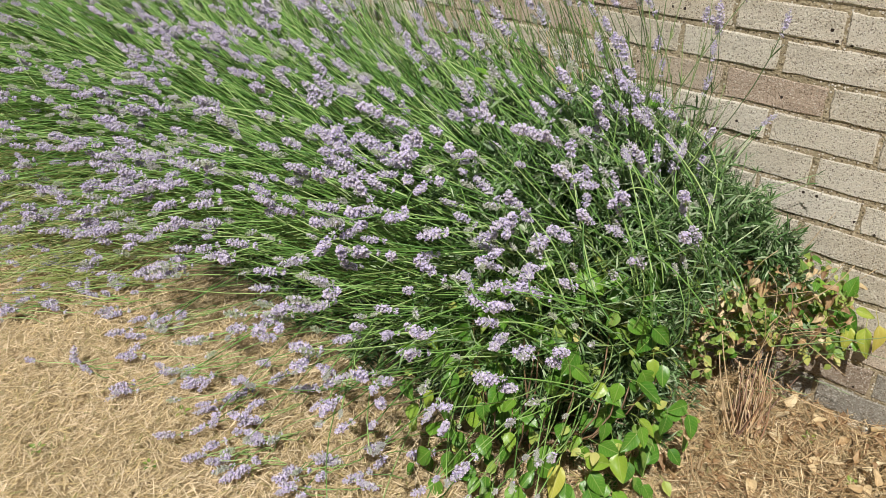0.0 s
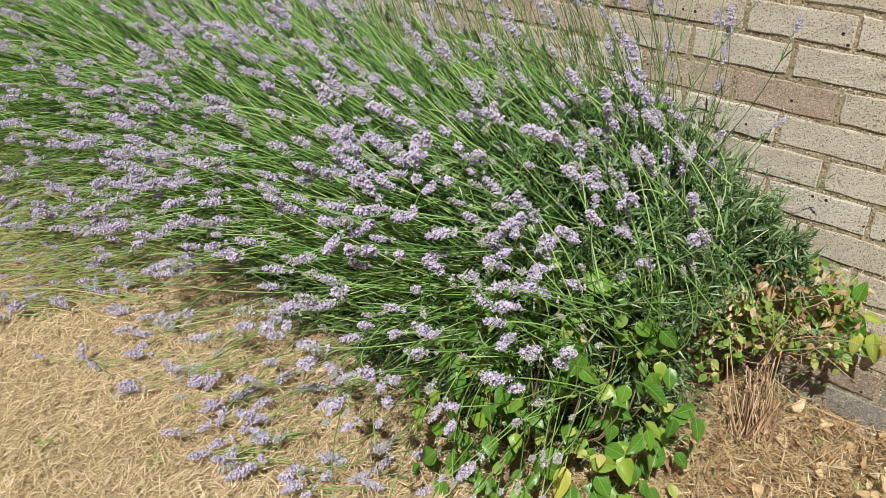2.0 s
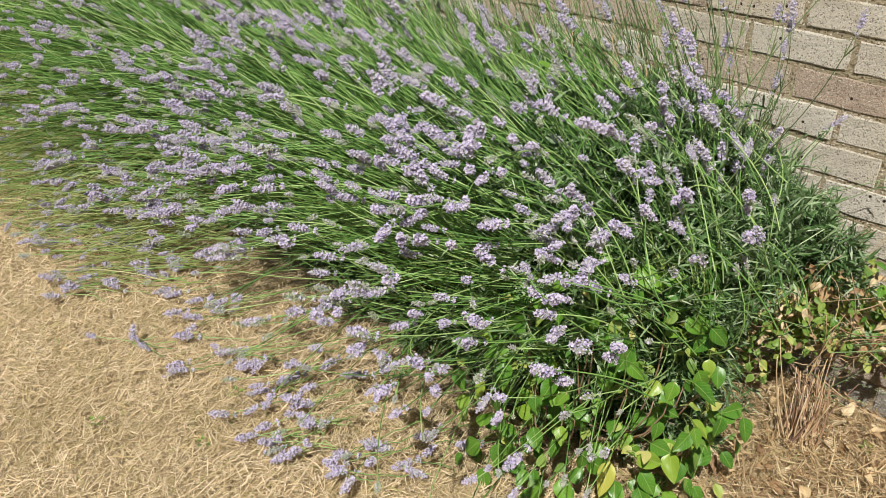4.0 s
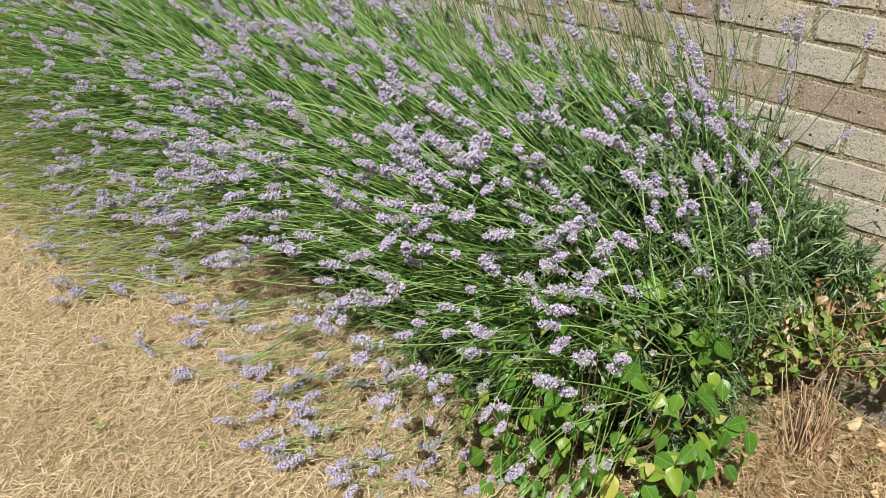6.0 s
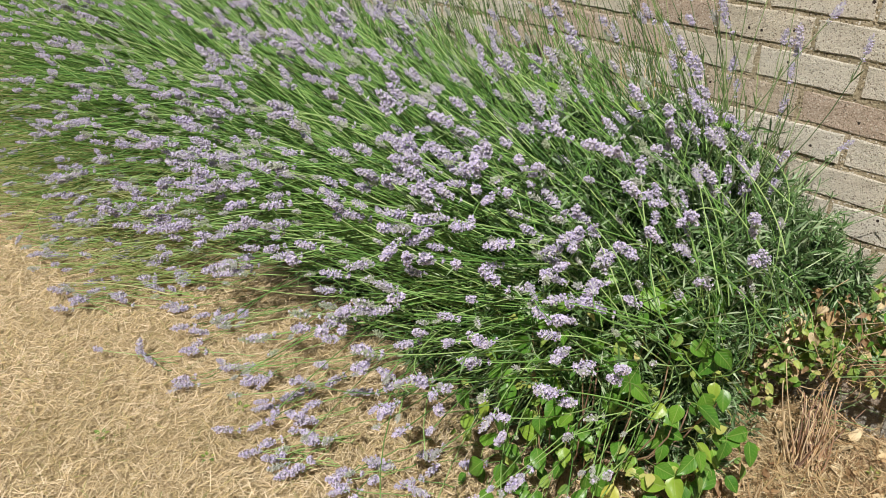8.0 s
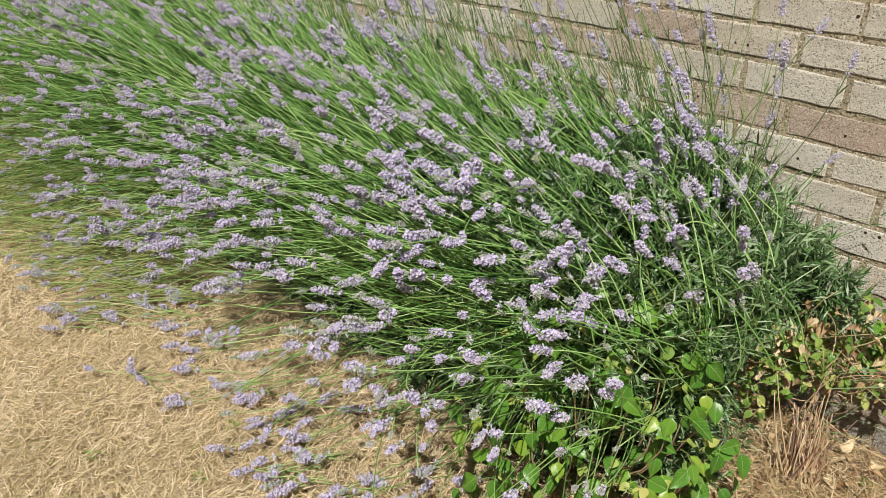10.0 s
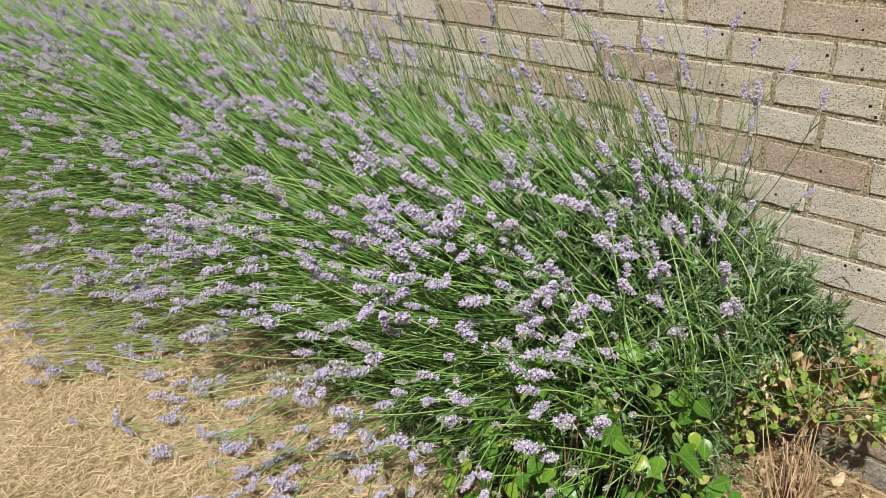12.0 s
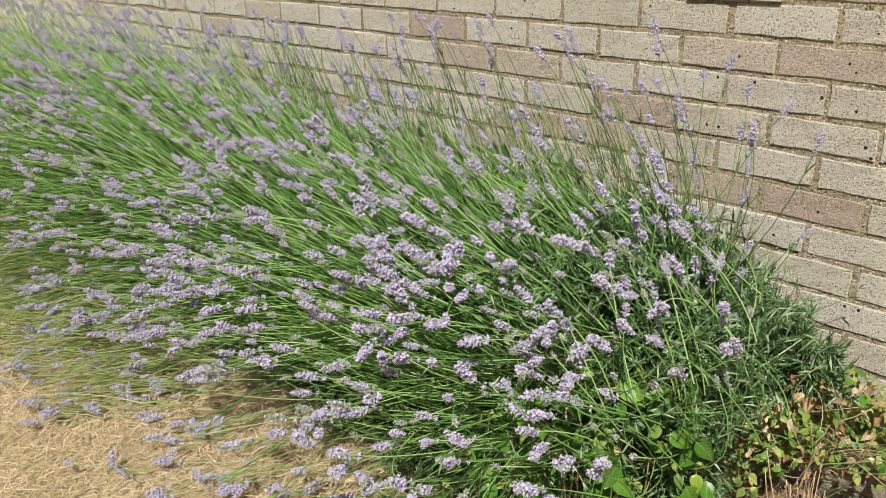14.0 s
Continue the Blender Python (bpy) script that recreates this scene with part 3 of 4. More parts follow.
HEADS_E = [(-0.69, -0.92, 3), (-0.69, -0.81, 4), (-0.69, -0.66, 4), (-0.69, -0.59, 2), (-0.68, -1.02, 4), (-0.68, -0.47, 3), (-0.68, -0.43, 3), (-0.67, -0.87, 3), (-0.64, -0.96, 3), (-0.63, -0.92, 2), (-0.62, -0.73, 2), (-0.61, -1.02, 4), (-0.61, -0.9, 3), (-0.6, -0.97, 2), (-0.6, -0.81, 4), (-0.58, -0.49, 4), (-0.57, -0.93, 3), (-0.57, -0.68, 2), (-0.56, -1.01, 5), (-0.56, -0.74, 4), (-0.56, -0.58, 2), (-0.55, -0.96, 4), (-0.55, -0.89, 4), (-0.55, -0.82, 3), (-0.54, -0.63, 5), (-0.53, -0.71, 2), (-0.52, -1, 2), (-0.5, -0.96, 4), (-0.48, -0.65, 3), (-0.47, -0.93, 3), (-0.46, -0.44, 1)]
HEADS_F = [(-0.45, -0.82, 2), (-0.43, -0.8, 2), (-0.42, -0.99, 3), (-0.42, -0.22, 4), (-0.41, -0.69, 3), (-0.4, -0.89, 4), (-0.39, -0.74, 3), (-0.38, -0.66, 2), (-0.38, -0.46, 3), (-0.37, -0.99, 3), (-0.37, -0.7, 5), (-0.37, -0.52, 3), (-0.35, -0.89, 3), (-0.35, -0.75, 2), (-0.34, -0.91, 4), (-0.34, -0.77, 2), (-0.34, -0.66, 4), (-0.34, -0.4, 2), (-0.33, -0.96, 3), (-0.33, -0.86, 4), (-0.33, -0.71, 3), (-0.31, -0.91, 4), (-0.31, -0.8, 4), (-0.31, -0.59, 2), (-0.31, -0.32, 5), (-0.3, -0.87, 4), (-0.3, -0.67, 3), (-0.3, -0.55, 5), (-0.29, -0.65, 3), (-0.28, -1.03, 5), (-0.28, -1, 2), (-0.28, -0.86, 3)]
HEADS_G = [(-0.27, -0.98, 3), (-0.27, -0.81, 6), (-0.27, -0.8, 3), (-0.25, -0.78, 4), (-0.25, -0.73, 4), (-0.25, -0.54, 4), (-0.24, -1.04, 2), (-0.24, -0.91, 1), (-0.24, -0.86, 4), (-0.23, -1.02, 6), (-0.23, -0.95, 2), (-0.23, -0.81, 7), (-0.22, -0.85, 3), (-0.22, -0.78, 4), (-0.22, -0.67, 1), (-0.22, -0.37, 4), (-0.21, -1.03, 2), (-0.21, -0.98, 1), (-0.21, -0.9, 4), (-0.21, -0.51, 2), (-0.2, -0.71, 6), (-0.19, -1.01, 4), (-0.19, -0.82, 4), (-0.19, -0.78, 3), (-0.18, -0.95, 2), (-0.18, -0.9, 2), (-0.18, -0.72, 3), (-0.17, -1.02, 3), (-0.17, -0.99, 1), (-0.17, -0.8, 4), (-0.16, -0.93, 1)]
HEADS_H = [(-0.16, -0.79, 2), (-0.15, -0.99, 2), (-0.15, -0.84, 2), (-0.15, -0.77, 4), (-0.14, -0.89, 4), (-0.14, -0.73, 1), (-0.13, -0.85, 4), (-0.13, -0.83, 2), (-0.13, -0.81, 3), (-0.13, -0.63, 5), (-0.12, -0.9, 4), (-0.11, -1.03, 6), (-0.11, -0.89, 5), (-0.11, -0.77, 2), (-0.1, -1.03, 3), (-0.1, -0.86, 4), (-0.1, -0.82, 4), (-0.1, -0.8, 5), (-0.1, -0.75, 1), (-0.1, -0.71, 2), (-0.09, -1.02, 4), (-0.09, -0.93, 1), (-0.09, -0.78, 2), (-0.09, -0.58, 1), (-0.08, -0.97, 3), (-0.07, -0.9, 6), (-0.07, -0.68, 1), (-0.07, -0.65, 2), (-0.06, -1.02, 3), (-0.05, -0.86, 1), (-0.04, -1.02, 3)]
HEADS_I = [(-0.04, -0.79, 6), (-0.04, -0.77, 1), (-0.04, -0.73, 2), (-0.03, -1.03, 2), (-0.03, -1.02, 4), (-0.03, -0.98, 3), (-0.03, -0.88, 2), (-0.03, -0.63, 3), (-0.02, -0.66, 2), (-0.01, -1.01, 1), (-0.01, -0.83, 4), (-0.01, -0.71, 2), (-0.01, -0.69, 4), (-0.01, -0.45, 3), (-0, -1.04, 4), (-0, -1, 2), (0.01, -0.84, 4), (0.01, -0.34, 3), (0.01, -0.29, 4), (0.02, -0.99, 2), (0.02, -0.99, 3), (0.02, -0.92, 2), (0.02, -0.85, 3), (0.03, -0.94, 4), (0.03, -0.87, 3), (0.04, -0.62, 4), (0.05, -0.99, 3), (0.05, -0.72, 2), (0.05, -0.58, 4), (0.05, -0.35, 5), (0.06, -1.01, 3)]
HEADS_J = [(0.06, -0.96, 3), (0.07, -0.63, 5), (0.08, -0.92, 1), (0.08, -0.79, 3), (0.08, -0.47, 3), (0.08, -0.35, 6), (0.09, -0.95, 2), (0.09, -0.83, 1), (0.1, -0.81, 2), (0.1, -0.6, 2), (0.1, -0.48, 4), (0.1, -0.43, 3), (0.11, -0.77, 2), (0.11, -0.74, 5), (0.11, -0.72, 5), (0.11, -0.28, 2), (0.12, -0.83, 5), (0.12, -0.78, 3), (0.12, -0.75, 2), (0.12, -0.54, 3), (0.12, -0.4, 1), (0.13, -0.97, 4), (0.13, -0.87, 1), (0.13, -0.63, 2), (0.13, -0.61, 2), (0.13, -0.57, 3), (0.13, -0.52, 4), (0.14, -0.81, 5), (0.14, -0.45, 4), (0.15, -0.84, 2), (0.15, -0.7, 2)]
HEADS_K = [(0.15, -0.58, 4), (0.15, -0.51, 3), (0.15, -0.4, 4), (0.16, -0.95, 6), (0.16, -0.79, 6), (0.16, -0.75, 2), (0.16, -0.65, 3), (0.16, -0.63, 6), (0.16, -0.43, 3), (0.17, -0.89, 5), (0.17, -0.83, 1), (0.17, -0.78, 3), (0.17, -0.66, 4), (0.18, -0.95, 2), (0.18, -0.7, 5), (0.18, -0.53, 4), (0.18, -0.32, 4), (0.19, -0.78, 2), (0.19, -0.48, 3), (0.19, -0.4, 2), (0.2, -0.87, 2), (0.2, -0.84, 4), (0.2, -0.6, 2), (0.21, -0.83, 2), (0.21, -0.63, 3), (0.21, -0.57, 5), (0.21, -0.39, 2), (0.24, -0.8, 5), (0.25, -0.63, 3), (0.28, -0.46, 5), (0.29, -0.46, 3), (0.3, -0.51, 1)]
# heads that stand up along the wall: x, height, number of heads
WALL_HEADS_A = [(-1.92, 1.04, 2), (-1.82, 1.04, 2), (-1.78, 1, 2), (-1.67, 0.97, 3), (-1.42, 0.97, 3), (-1.4, 1.03, 2), (-1.37, 0.79, 4), (-1.34, 0.89, 3), (-1.34, 0.99, 3), (-1.33, 0.96, 3), (-1.32, 0.78, 4), (-1.31, 1.03, 2), (-1.27, 0.92, 4), (-1.25, 1.02, 3), (-1.22, 0.87, 3), (-1.08, 0.94, 3), (-1.06, 1, 3), (-1.04, 0.93, 2), (-1.03, 0.87, 4), (-1.03, 1.05, 2), (-1.01, 0.98, 3), (-0.98, 0.96, 3), (-0.93, 0.9, 3), (-0.92, 0.97, 4)]
WALL_HEADS_B = [(-0.88, 0.92, 3), (-0.86, 1.07, 2), (-0.83, 0.98, 3), (-0.81, 0.95, 3), (-0.81, 1.03, 3), (-0.79, 0.87, 2), (-0.76, 0.87, 4), (-0.71, 0.93, 1), (-0.71, 1.08, 3), (-0.67, 0.99, 1), (-0.67, 1.07, 2), (-0.66, 1.05, 5), (-0.57, 1.04, 2), (-0.54, 0.91, 1), (-0.52, 1.05, 3), (-0.5, 0.91, 2), (-0.5, 1.1, 2), (-0.49, 1, 4), (-0.38, 0.9, 2), (-0.35, 0.93, 2), (-0.33, 0.83, 2), (-0.33, 1, 2), (-0.27, 1.07, 4), (-0.25, 0.87, 2), (-0.24, 1.03, 3)]
WALL_HEADS_C = [(-0.22, 0.89, 4), (-0.18, 0.94, 2), (-0.18, 0.97, 3), (-0.14, 0.89, 3), (-0.09, 0.88, 1), (-0.07, 0.96, 3), (-0.06, 0.88, 2), (-0.04, 0.91, 1), (-0.04, 1.08, 3), (-0.02, 0.97, 1), (0.02, 0.92, 3), (0.03, 0.98, 1), (0.05, 0.92, 2), (0.08, 0.84, 3), (0.09, 1.02, 2), (0.16, 1.06, 2), (0.17, 0.93, 4), (0.18, 0.88, 3), (0.19, 0.72, 2), (0.19, 1, 2), (0.2, 0.66, 6), (0.21, 0.78, 2), (0.26, 0.99, 2), (0.3, 0.93, 1), (0.33, 0.75, 1)]
# heads that lie on the lawn: x, y, number of heads
LYING_HEADS_A = [(-1.92, -0.98, 3), (-1.85, -0.97, 2), (-1.8, -1.03, 2), (-1.78, -0.92, 3), (-1.67, -0.98, 3), (-1.62, -1.08, 3), (-1.59, -0.93, 2), (-1.53, -0.91, 5), (-1.5, -0.85, 5), (-1.46, -0.91, 3), (-1.45, -0.97, 4), (-1.43, -1.04, 3), (-1.41, -1.13, 3), (-1.38, -0.9, 3), (-1.35, -1.05, 3), (-1.32, -1.12, 4), (-1.31, -1.15, 4), (-1.28, -0.94, 4), (-1.25, -0.86, 4), (-1.24, -0.92, 3), (-1.23, -1.05, 4), (-1.22, -0.84, 3)]
LYING_HEADS_B = [(-1.1, -0.93, 2), (-1.02, -0.87, 3), (-1.01, -1.14, 3), (-0.96, -0.99, 3), (-0.95, -1.09, 3), (-0.95, -0.84, 5), (-0.94, -0.89, 3), (-0.93, -0.82, 2), (-0.91, -0.95, 3), (-0.88, -0.99, 4), (-0.8, -1.08, 5), (-0.76, -0.96, 4), (-0.76, -0.92, 4), (-0.68, -0.97, 3), (-0.68, -0.94, 3), (-0.61, -0.82, 4), (-0.58, -1.01, 4), (-0.57, -0.88, 5), (-0.56, -0.97, 3), (-0.53, -1.06, 4), (-0.52, -0.8, 2), (-0.49, -1.02, 2)]
LYING_HEADS_C = [(-0.48, -0.93, 2), (-0.48, -0.88, 2), (-0.47, -1.09, 2), (-0.44, -1.06, 3), (-0.44, -0.95, 5), (-0.44, -0.81, 3), (-0.4, -1.08, 3), (-0.4, -1, 4), (-0.39, -1.06, 4), (-0.39, -0.97, 2), (-0.35, -1.05, 4), (-0.35, -0.99, 3), (-0.33, -1.07, 4), (-0.31, -1.04, 3), (-0.27, -0.96, 4), (-0.26, -1, 3), (-0.24, -1.05, 4), (-0.24, -0.93, 5), (-0.2, -1, 3), (-0.19, -0.83, 2), (-0.17, -0.9, 3), (-0.14, -0.81, 1), (-0.1, -0.78, 3)]


def build_lavender():
    labels = ["lavender at the far end of the row", "lavender at the far end of the row", "lavender at the far end of the row", "lavender in bloom beside the brick wall", "lavender in bloom beside the brick wall",
              "lavender in bloom leaning out from the wall", "lavender in bloom leaning out from the wall",
              "large lavender in bloom, flopped open over the lawn", "smaller lavender at the end of the row beside the creeper"]
    bushes = [Bush(x, words) for x, words in zip(BUSHES, labels)]
    plump, spent = [0, 1, 2, 4, 5, 9, 3], [7, 8, 10, 11, 12]

    def head(tip, way, length, size, faded=0.14, dark=False, low=0.2, free=False, flat=False):
        line, k = stem_line(tip, way, length, 9, low, free or flat)
        if flat:
            line[:, 2] = np.linspace(0.02, tip[2], len(line)) + rng.normal(0, 0.002, len(line))
        bank = spent if rng.random() < faded else plump
        bushes[k].flower(line, bank[int(rng.integers(len(bank)))], size, dark)

    # heads of a bunch lie side by side and one behind the other along their stems
    for x, y, count in (*HEADS_A, *HEADS_B, *HEADS_C, *HEADS_D, *HEADS_E, *HEADS_F, *HEADS_G, *HEADS_H, *HEADS_I, *HEADS_J, *HEADS_K):
        az, el = lean(x, y)
        loose = rng.random() < (x + 0.35) * 2.2  # short side stems out of the leafy end of the row
        way = aim(az + rng.normal(0, 50), el * 0.7 + rng.uniform(-10, 22), 10) if loose else aim(az, el, 9)
        for _ in range(max(1, round(count * (0.75 if x < -0.6 else 0.42 if x < -0.15 else 0.34)))):
            one = unit(way + rng.normal(0, 0.22, 3))
            tip = np.array([x, y, canopy(x, y)]) + rng.normal(0, 0.012, 3) + way * rng.uniform(-0.035, 0.0)
            head(tip, one, rng.uniform(0.09, 0.2) if loose else rng.uniform(0.42, 0.6), rng.uniform(0.68, 1.0), 0.12, free=loose)
    for x, y, count in (*LYING_HEADS_A, *LYING_HEADS_B, *LYING_HEADS_C):
        way = aim(262 + 16 * x, -2, 22)
        for _ in range(max(1, round(count * 0.58))):
            one = unit(way + rng.normal(0, 0.12, 3) * (1, 1, 0.3))
            tip = np.array([x, y, 0.036]) + rng.normal(0, 0.014, 3) * (1, 1, 0.4) + one * rng.uniform(-0.04, 0.0)
            head(tip, one * (1, 1, 0.0), rng.uniform(0.05, 0.17), rng.uniform(0.7, 1.05), 0.08, flat=True)
    for x, z, count in (*WALL_HEADS_A, *WALL_HEADS_B, *WALL_HEADS_C):
        way = aim(192 if x < 0.0 else 165 - 330 * x, 60 if x < 0.1 else 56, 12)
        for _ in range(max(1, round(count * 0.7))):
            tip = np.array([x, -0.24, z]) + rng.normal(0, 0.010, 3) + way * rng.uniform(-0.05, 0.0)
            tip[1] = min(tip[1], -0.10)
            head(tip, unit(way + rng.normal(0, 0.07, 3)), rng.uniform(0.40, 0.55), rng.uniform(0.55, 0.85), 0.06, True, 0.34)
    # pale faded heads and buds scattered between the bunches, and the crowd at the far end
    for _ in range(820):
        x = rng.uniform(-2.2, 0.3)
        y = -0.25 - reach(x) * rng.uniform(0.05, 0.98)
        head(np.array([x, y, canopy(x, y) * rng.uniform(0.82, 0.98)]), aim(*lean(x, y), 20), rng.uniform(0.36, 0.55), rng.uniform(0.5, 0.85), 0.7)
    for _ in range(300):
        x = rng.uniform(-3.8, -1.3)
        y = -0.2 - reach(x) * rng.uniform(0.0, 0.95)
        for _ in range(2):
            head(np.array([x, y, canopy(x, y) * rng.uniform(0.9, 1.08)]) + rng.normal(0, 0.03, 3), aim(*lean(x, y), 12), rng.uniform(0.4, 0.6), rng.uniform(0.65, 0.9), 0.25)
    # bare stems run the same way, just under the heads; towards the lawn they thin out
    for n in range(11500):
        x = rng.uniform(-3.7, 0.2) if n % 3 else rng.uniform(-1.3, 0.0)
        e = rng.random() * (0.8 if x > -0.9 else 1.06)
        y = -0.22 - reach(x) * e
        if rng.random() < min(0.93, max(0.0, (x + 0.42) * 2.2)) or rng.random() < max(0.0, e - (0.58 if x > -1.7 else 0.8)) * 2.4:
            continue
        tip = np.array([x, y, max(0.02, canopy(x, y) * rng.uniform(0.62, 0.97) - 0.02)])
        if tip[2] < 0.26 and x > -1.7 and rng.random() < 0.85:
            continue
        way = aim(*lean(x, y), 22)
        line, k = stem_line(tip, way, rng.uniform(0.30, 0.52), 6)
        v, f = tube(line, 0.0014, 0.0009, 3)
        bushes[k].stems.add(v, f)
    # thin pale wisps that lie out over the lawn past the far plants, some with heads
    for n in range(1150):
        x, e = rng.uniform(-3.3, -1.3), rng.uniform(0.62, 1.12)
        y = -0.25 - reach(x) * e
        tip = np.array([x, y, rng.uniform(0.015, 0.10) + rng.random() * max(0.0, 1.0 - e)])
        if n % 7 == 0:
            head(tip + (0, 0, 0.02), aim(258, 2, 25), rng.uniform(0.2, 0.4), rng.uniform(0.65, 0.95), 0.4, free=True)
            continue
        line, k = stem_line(tip, aim(256, 3, 20), rng.uniform(0.2, 0.5), 6, free=True)
        bushes[k].wisps.add(*tube(line, 0.0018, 0.0012, 3))
    # olive stems with small leaves rise along the wall behind the crest
    for _ in range(430):
        x = rng.uniform(-1.5, 0.24)
        if x > -0.12 and rng.random() < 0.6:
            continue
        tip = np.array([x, rng.uniform(-0.34, -0.14), canopy(x, -0.25) * rng.uniform(0.82, 1.12)])
        line, k = stem_line(tip, aim(192 if x < 0 else 165 - 330 * x, 60, 14), rng.uniform(0.3, 0.5), 7, 0.34)
        bushes[k].olive.add(*tube(line, 0.0013, 0.0008, 3))
        for q in (3, 4, 5):
            d = unit(line[q] - line[q - 1])
            side = unit(np.cross(d, rng.normal(0, 1, 3)))
            out = unit(np.stack([side, -side]) * 0.5 + d)
            bushes[k].olive.add(*blades(np.repeat(line[q:q + 1], 2, 0), out, unit(np.cross(out, d)), rng.uniform(0.016, 0.036, 2), rng.uniform(0.002, 0.0036, 2), rng.uniform(0, 0.3, 2)))
    # short stems that cross over one another above the leafy end
    for _ in range(200):
        x, e = rng.uniform(-0.3, 0.2), rng.uniform(0, 0.55)
        y = -0.22 - reach(x) * e
        az, el = lean(x, y)
        line, k = stem_line(np.array([x, y, canopy(x, y) * rng.uniform(0.7, 0.96)]), aim(az + rng.normal(0, 60), el * 0.6 + rng.uniform(-15, 25), 10), rng.uniform(0.08, 0.22), 6, free=True)
        bushes[k].stems.add(*tube(line, 0.0014, 0.0009, 3))
    for bush, x in zip(bushes[:7], BUSHES):
        bush.mound(x, -0.36, 0.34, 0.28, 0.52, 900)
        bush.thicket(x, -0.26, 0.22, 0.10, 0.36, 0.66, 110)
        bush.finish(15)
    main, end = bushes[7:]
    main.mound(-0.05, -0.36, 0.30, 0.26, 0.52, 1500)
    main.mound(-0.30, -0.36, 0.30, 0.28, 0.48, 800)
    main.mound(-0.12, -0.22, 0.36, 0.18, 0.57, 900)
    main.thicket(-0.17, -0.24, 0.20, 0.08, 0.40, 0.66, 260)
    main.thicket(-0.08, -0.52, 0.18, 0.16, 0.32, 0.66, 520)
    main.cover(-0.45, 0.05, 0.0, 0.62, 0.55, 0.86, 760)
    main.finish(20)
    end.mound(0.03, -0.28, 0.21, 0.20, 0.52, 1000)
    end.mound(0.23, -0.10, 0.17, 0.07, 0.15, 300, 0.38)
    end.thicket(0.09, -0.22, 0.085, 0.09, 0.40, 0.68, 330)
    end.thicket(0.05, -0.38, 0.09, 0.08, 0.25, 0.58, 260)
    end.cover(-0.05, 0.28, 0.0, 0.42, 0.55, 0.9, 700)
    end.finish(20)


def build_dry_stems():
    dry = thing("dry_weed", -0.1, -0.2, 0, "dead orange-tan weed stems standing among the lavender", "dead plant")
    for _ in range(34):
        a = np.array([-0.10 + rng.normal(0, 0.07), -0.2 + rng.normal(0, 0.04), 0.0])
        b = a + np.array([rng.normal(-0.03, 0.08), rng.normal(0, 0.05), rng.uniform(0.62, 0.84)])
        b[1] = min(b[1], -0.05)
        v, f = tube(bezier(a, arch(a, b, 0.03), b, 6), 0.0016, 0.0008, 4)
        part("stalk", mesh_of("stalk", v, f, M_DRY, True), dry)


# ---- broad-leaved plants ----
def leaf_mesh(name, material, length, width, fold, curl, twist, seed, tip=1.0, waves=0.0):
    """A leaf in the xy plane from the origin along y, folded at the midrib, curling down at its tip."""
    r = np.random.default_rng(seed)
    rows, cols = 9, 6
    V, U = [], []
    for i in range(rows):
        t = i / (rows - 1)
        half = width / 2 * (math.sin(math.pi * min(t, 1) ** 0.72) ** 0.8 * (1 - 0.25 * tip * t) + 0.015 * (1 - t))
        for j in range(cols + 1):
            u = j / cols * 2 - 1
            x = half * u
            z = abs(u) * half * fold - curl * length * t * t + waves * math.sin(6 * t + 4 * u + seed) * abs(u)
            a = twist * t
            y = length * (t - 0.03 * abs(u) * (1 - t))
            V.append((x * math.cos(a) - z * math.sin(a), y, x * math.sin(a) + z * math.cos(a) + r.normal(0, 0.0004)))
            U.append((0.5 + u * half / width, t))
    w = cols + 1
    F = [(i * w + j, i * w + j + 1, (i + 1) * w + j + 1, (i + 1) * w + j) for i in range(rows - 1) for j in range(cols)]
    n = len(V)
    stalk, sf = tube(bezier((0, -length * 0.45, -0.012), (0, -length * 0.2, 0.0), (0, 0.002, 0), 4), 0.0011, 0.0009, 4)
    V += stalk.tolist()
    U += [(0.5, 0.0)] * len(stalk)
    F += [tuple(k + n for k in q) for q in sf]
    return mesh_of(name, V, F, material, True, U)


def place_leaf(parent, data, at, normal, heading, size, name="leaf", label=""):
    """normal: which way its upper face looks; heading: which way its tip points."""
    z = Vector(normal).normalized()
    y = Vector(heading)
    y = (y - z * y.dot(z)).normalized()
    x = y.cross(z)
    m = Matrix((x, y, z)).transposed().to_4x4()
    return part(name, data, parent, label, Matrix.Translation(Vector(at)) @ m @ Matrix.Scale(size, 4))


BROAD = [leaf_mesh("leaf", M_BROAD, 0.066, 0.05, 0.22, c, t, s, 1.0, 0.002) for s, (c, t) in enumerate([(0.12, 0.1), (0.3, -0.2), (0.05, 0.25), (0.2, 0.0), (0.42, 0.15)])]
SMALL = [leaf_mesh("leaf", M_SMALL, 0.034, 0.024, 0.2, c, t, 20 + s, 1.0, 0.001) for s, (c, t) in enumerate([(0.1, 0.1), (0.35, -0.2), (0.0, 0.2)])]
YELLOW = [leaf_mesh("leaf", M_YELLOW, 0.075, 0.04, 0.35, c, t, 40 + s, 1.2, 0.003) for s, (c, t) in enumerate([(0.2, 0.3), (0.35, -0.4)])]
DEAD = [leaf_mesh("leaf", M_DEAD, 0.055, 0.036, 0.75, c, t, 60 + s, 1.2, 0.006) for s, (c, t) in enumerate([(0.45, 0.6), (0.2, -0.9), (0.6, 0.4), (-0.3, 0.8)])]


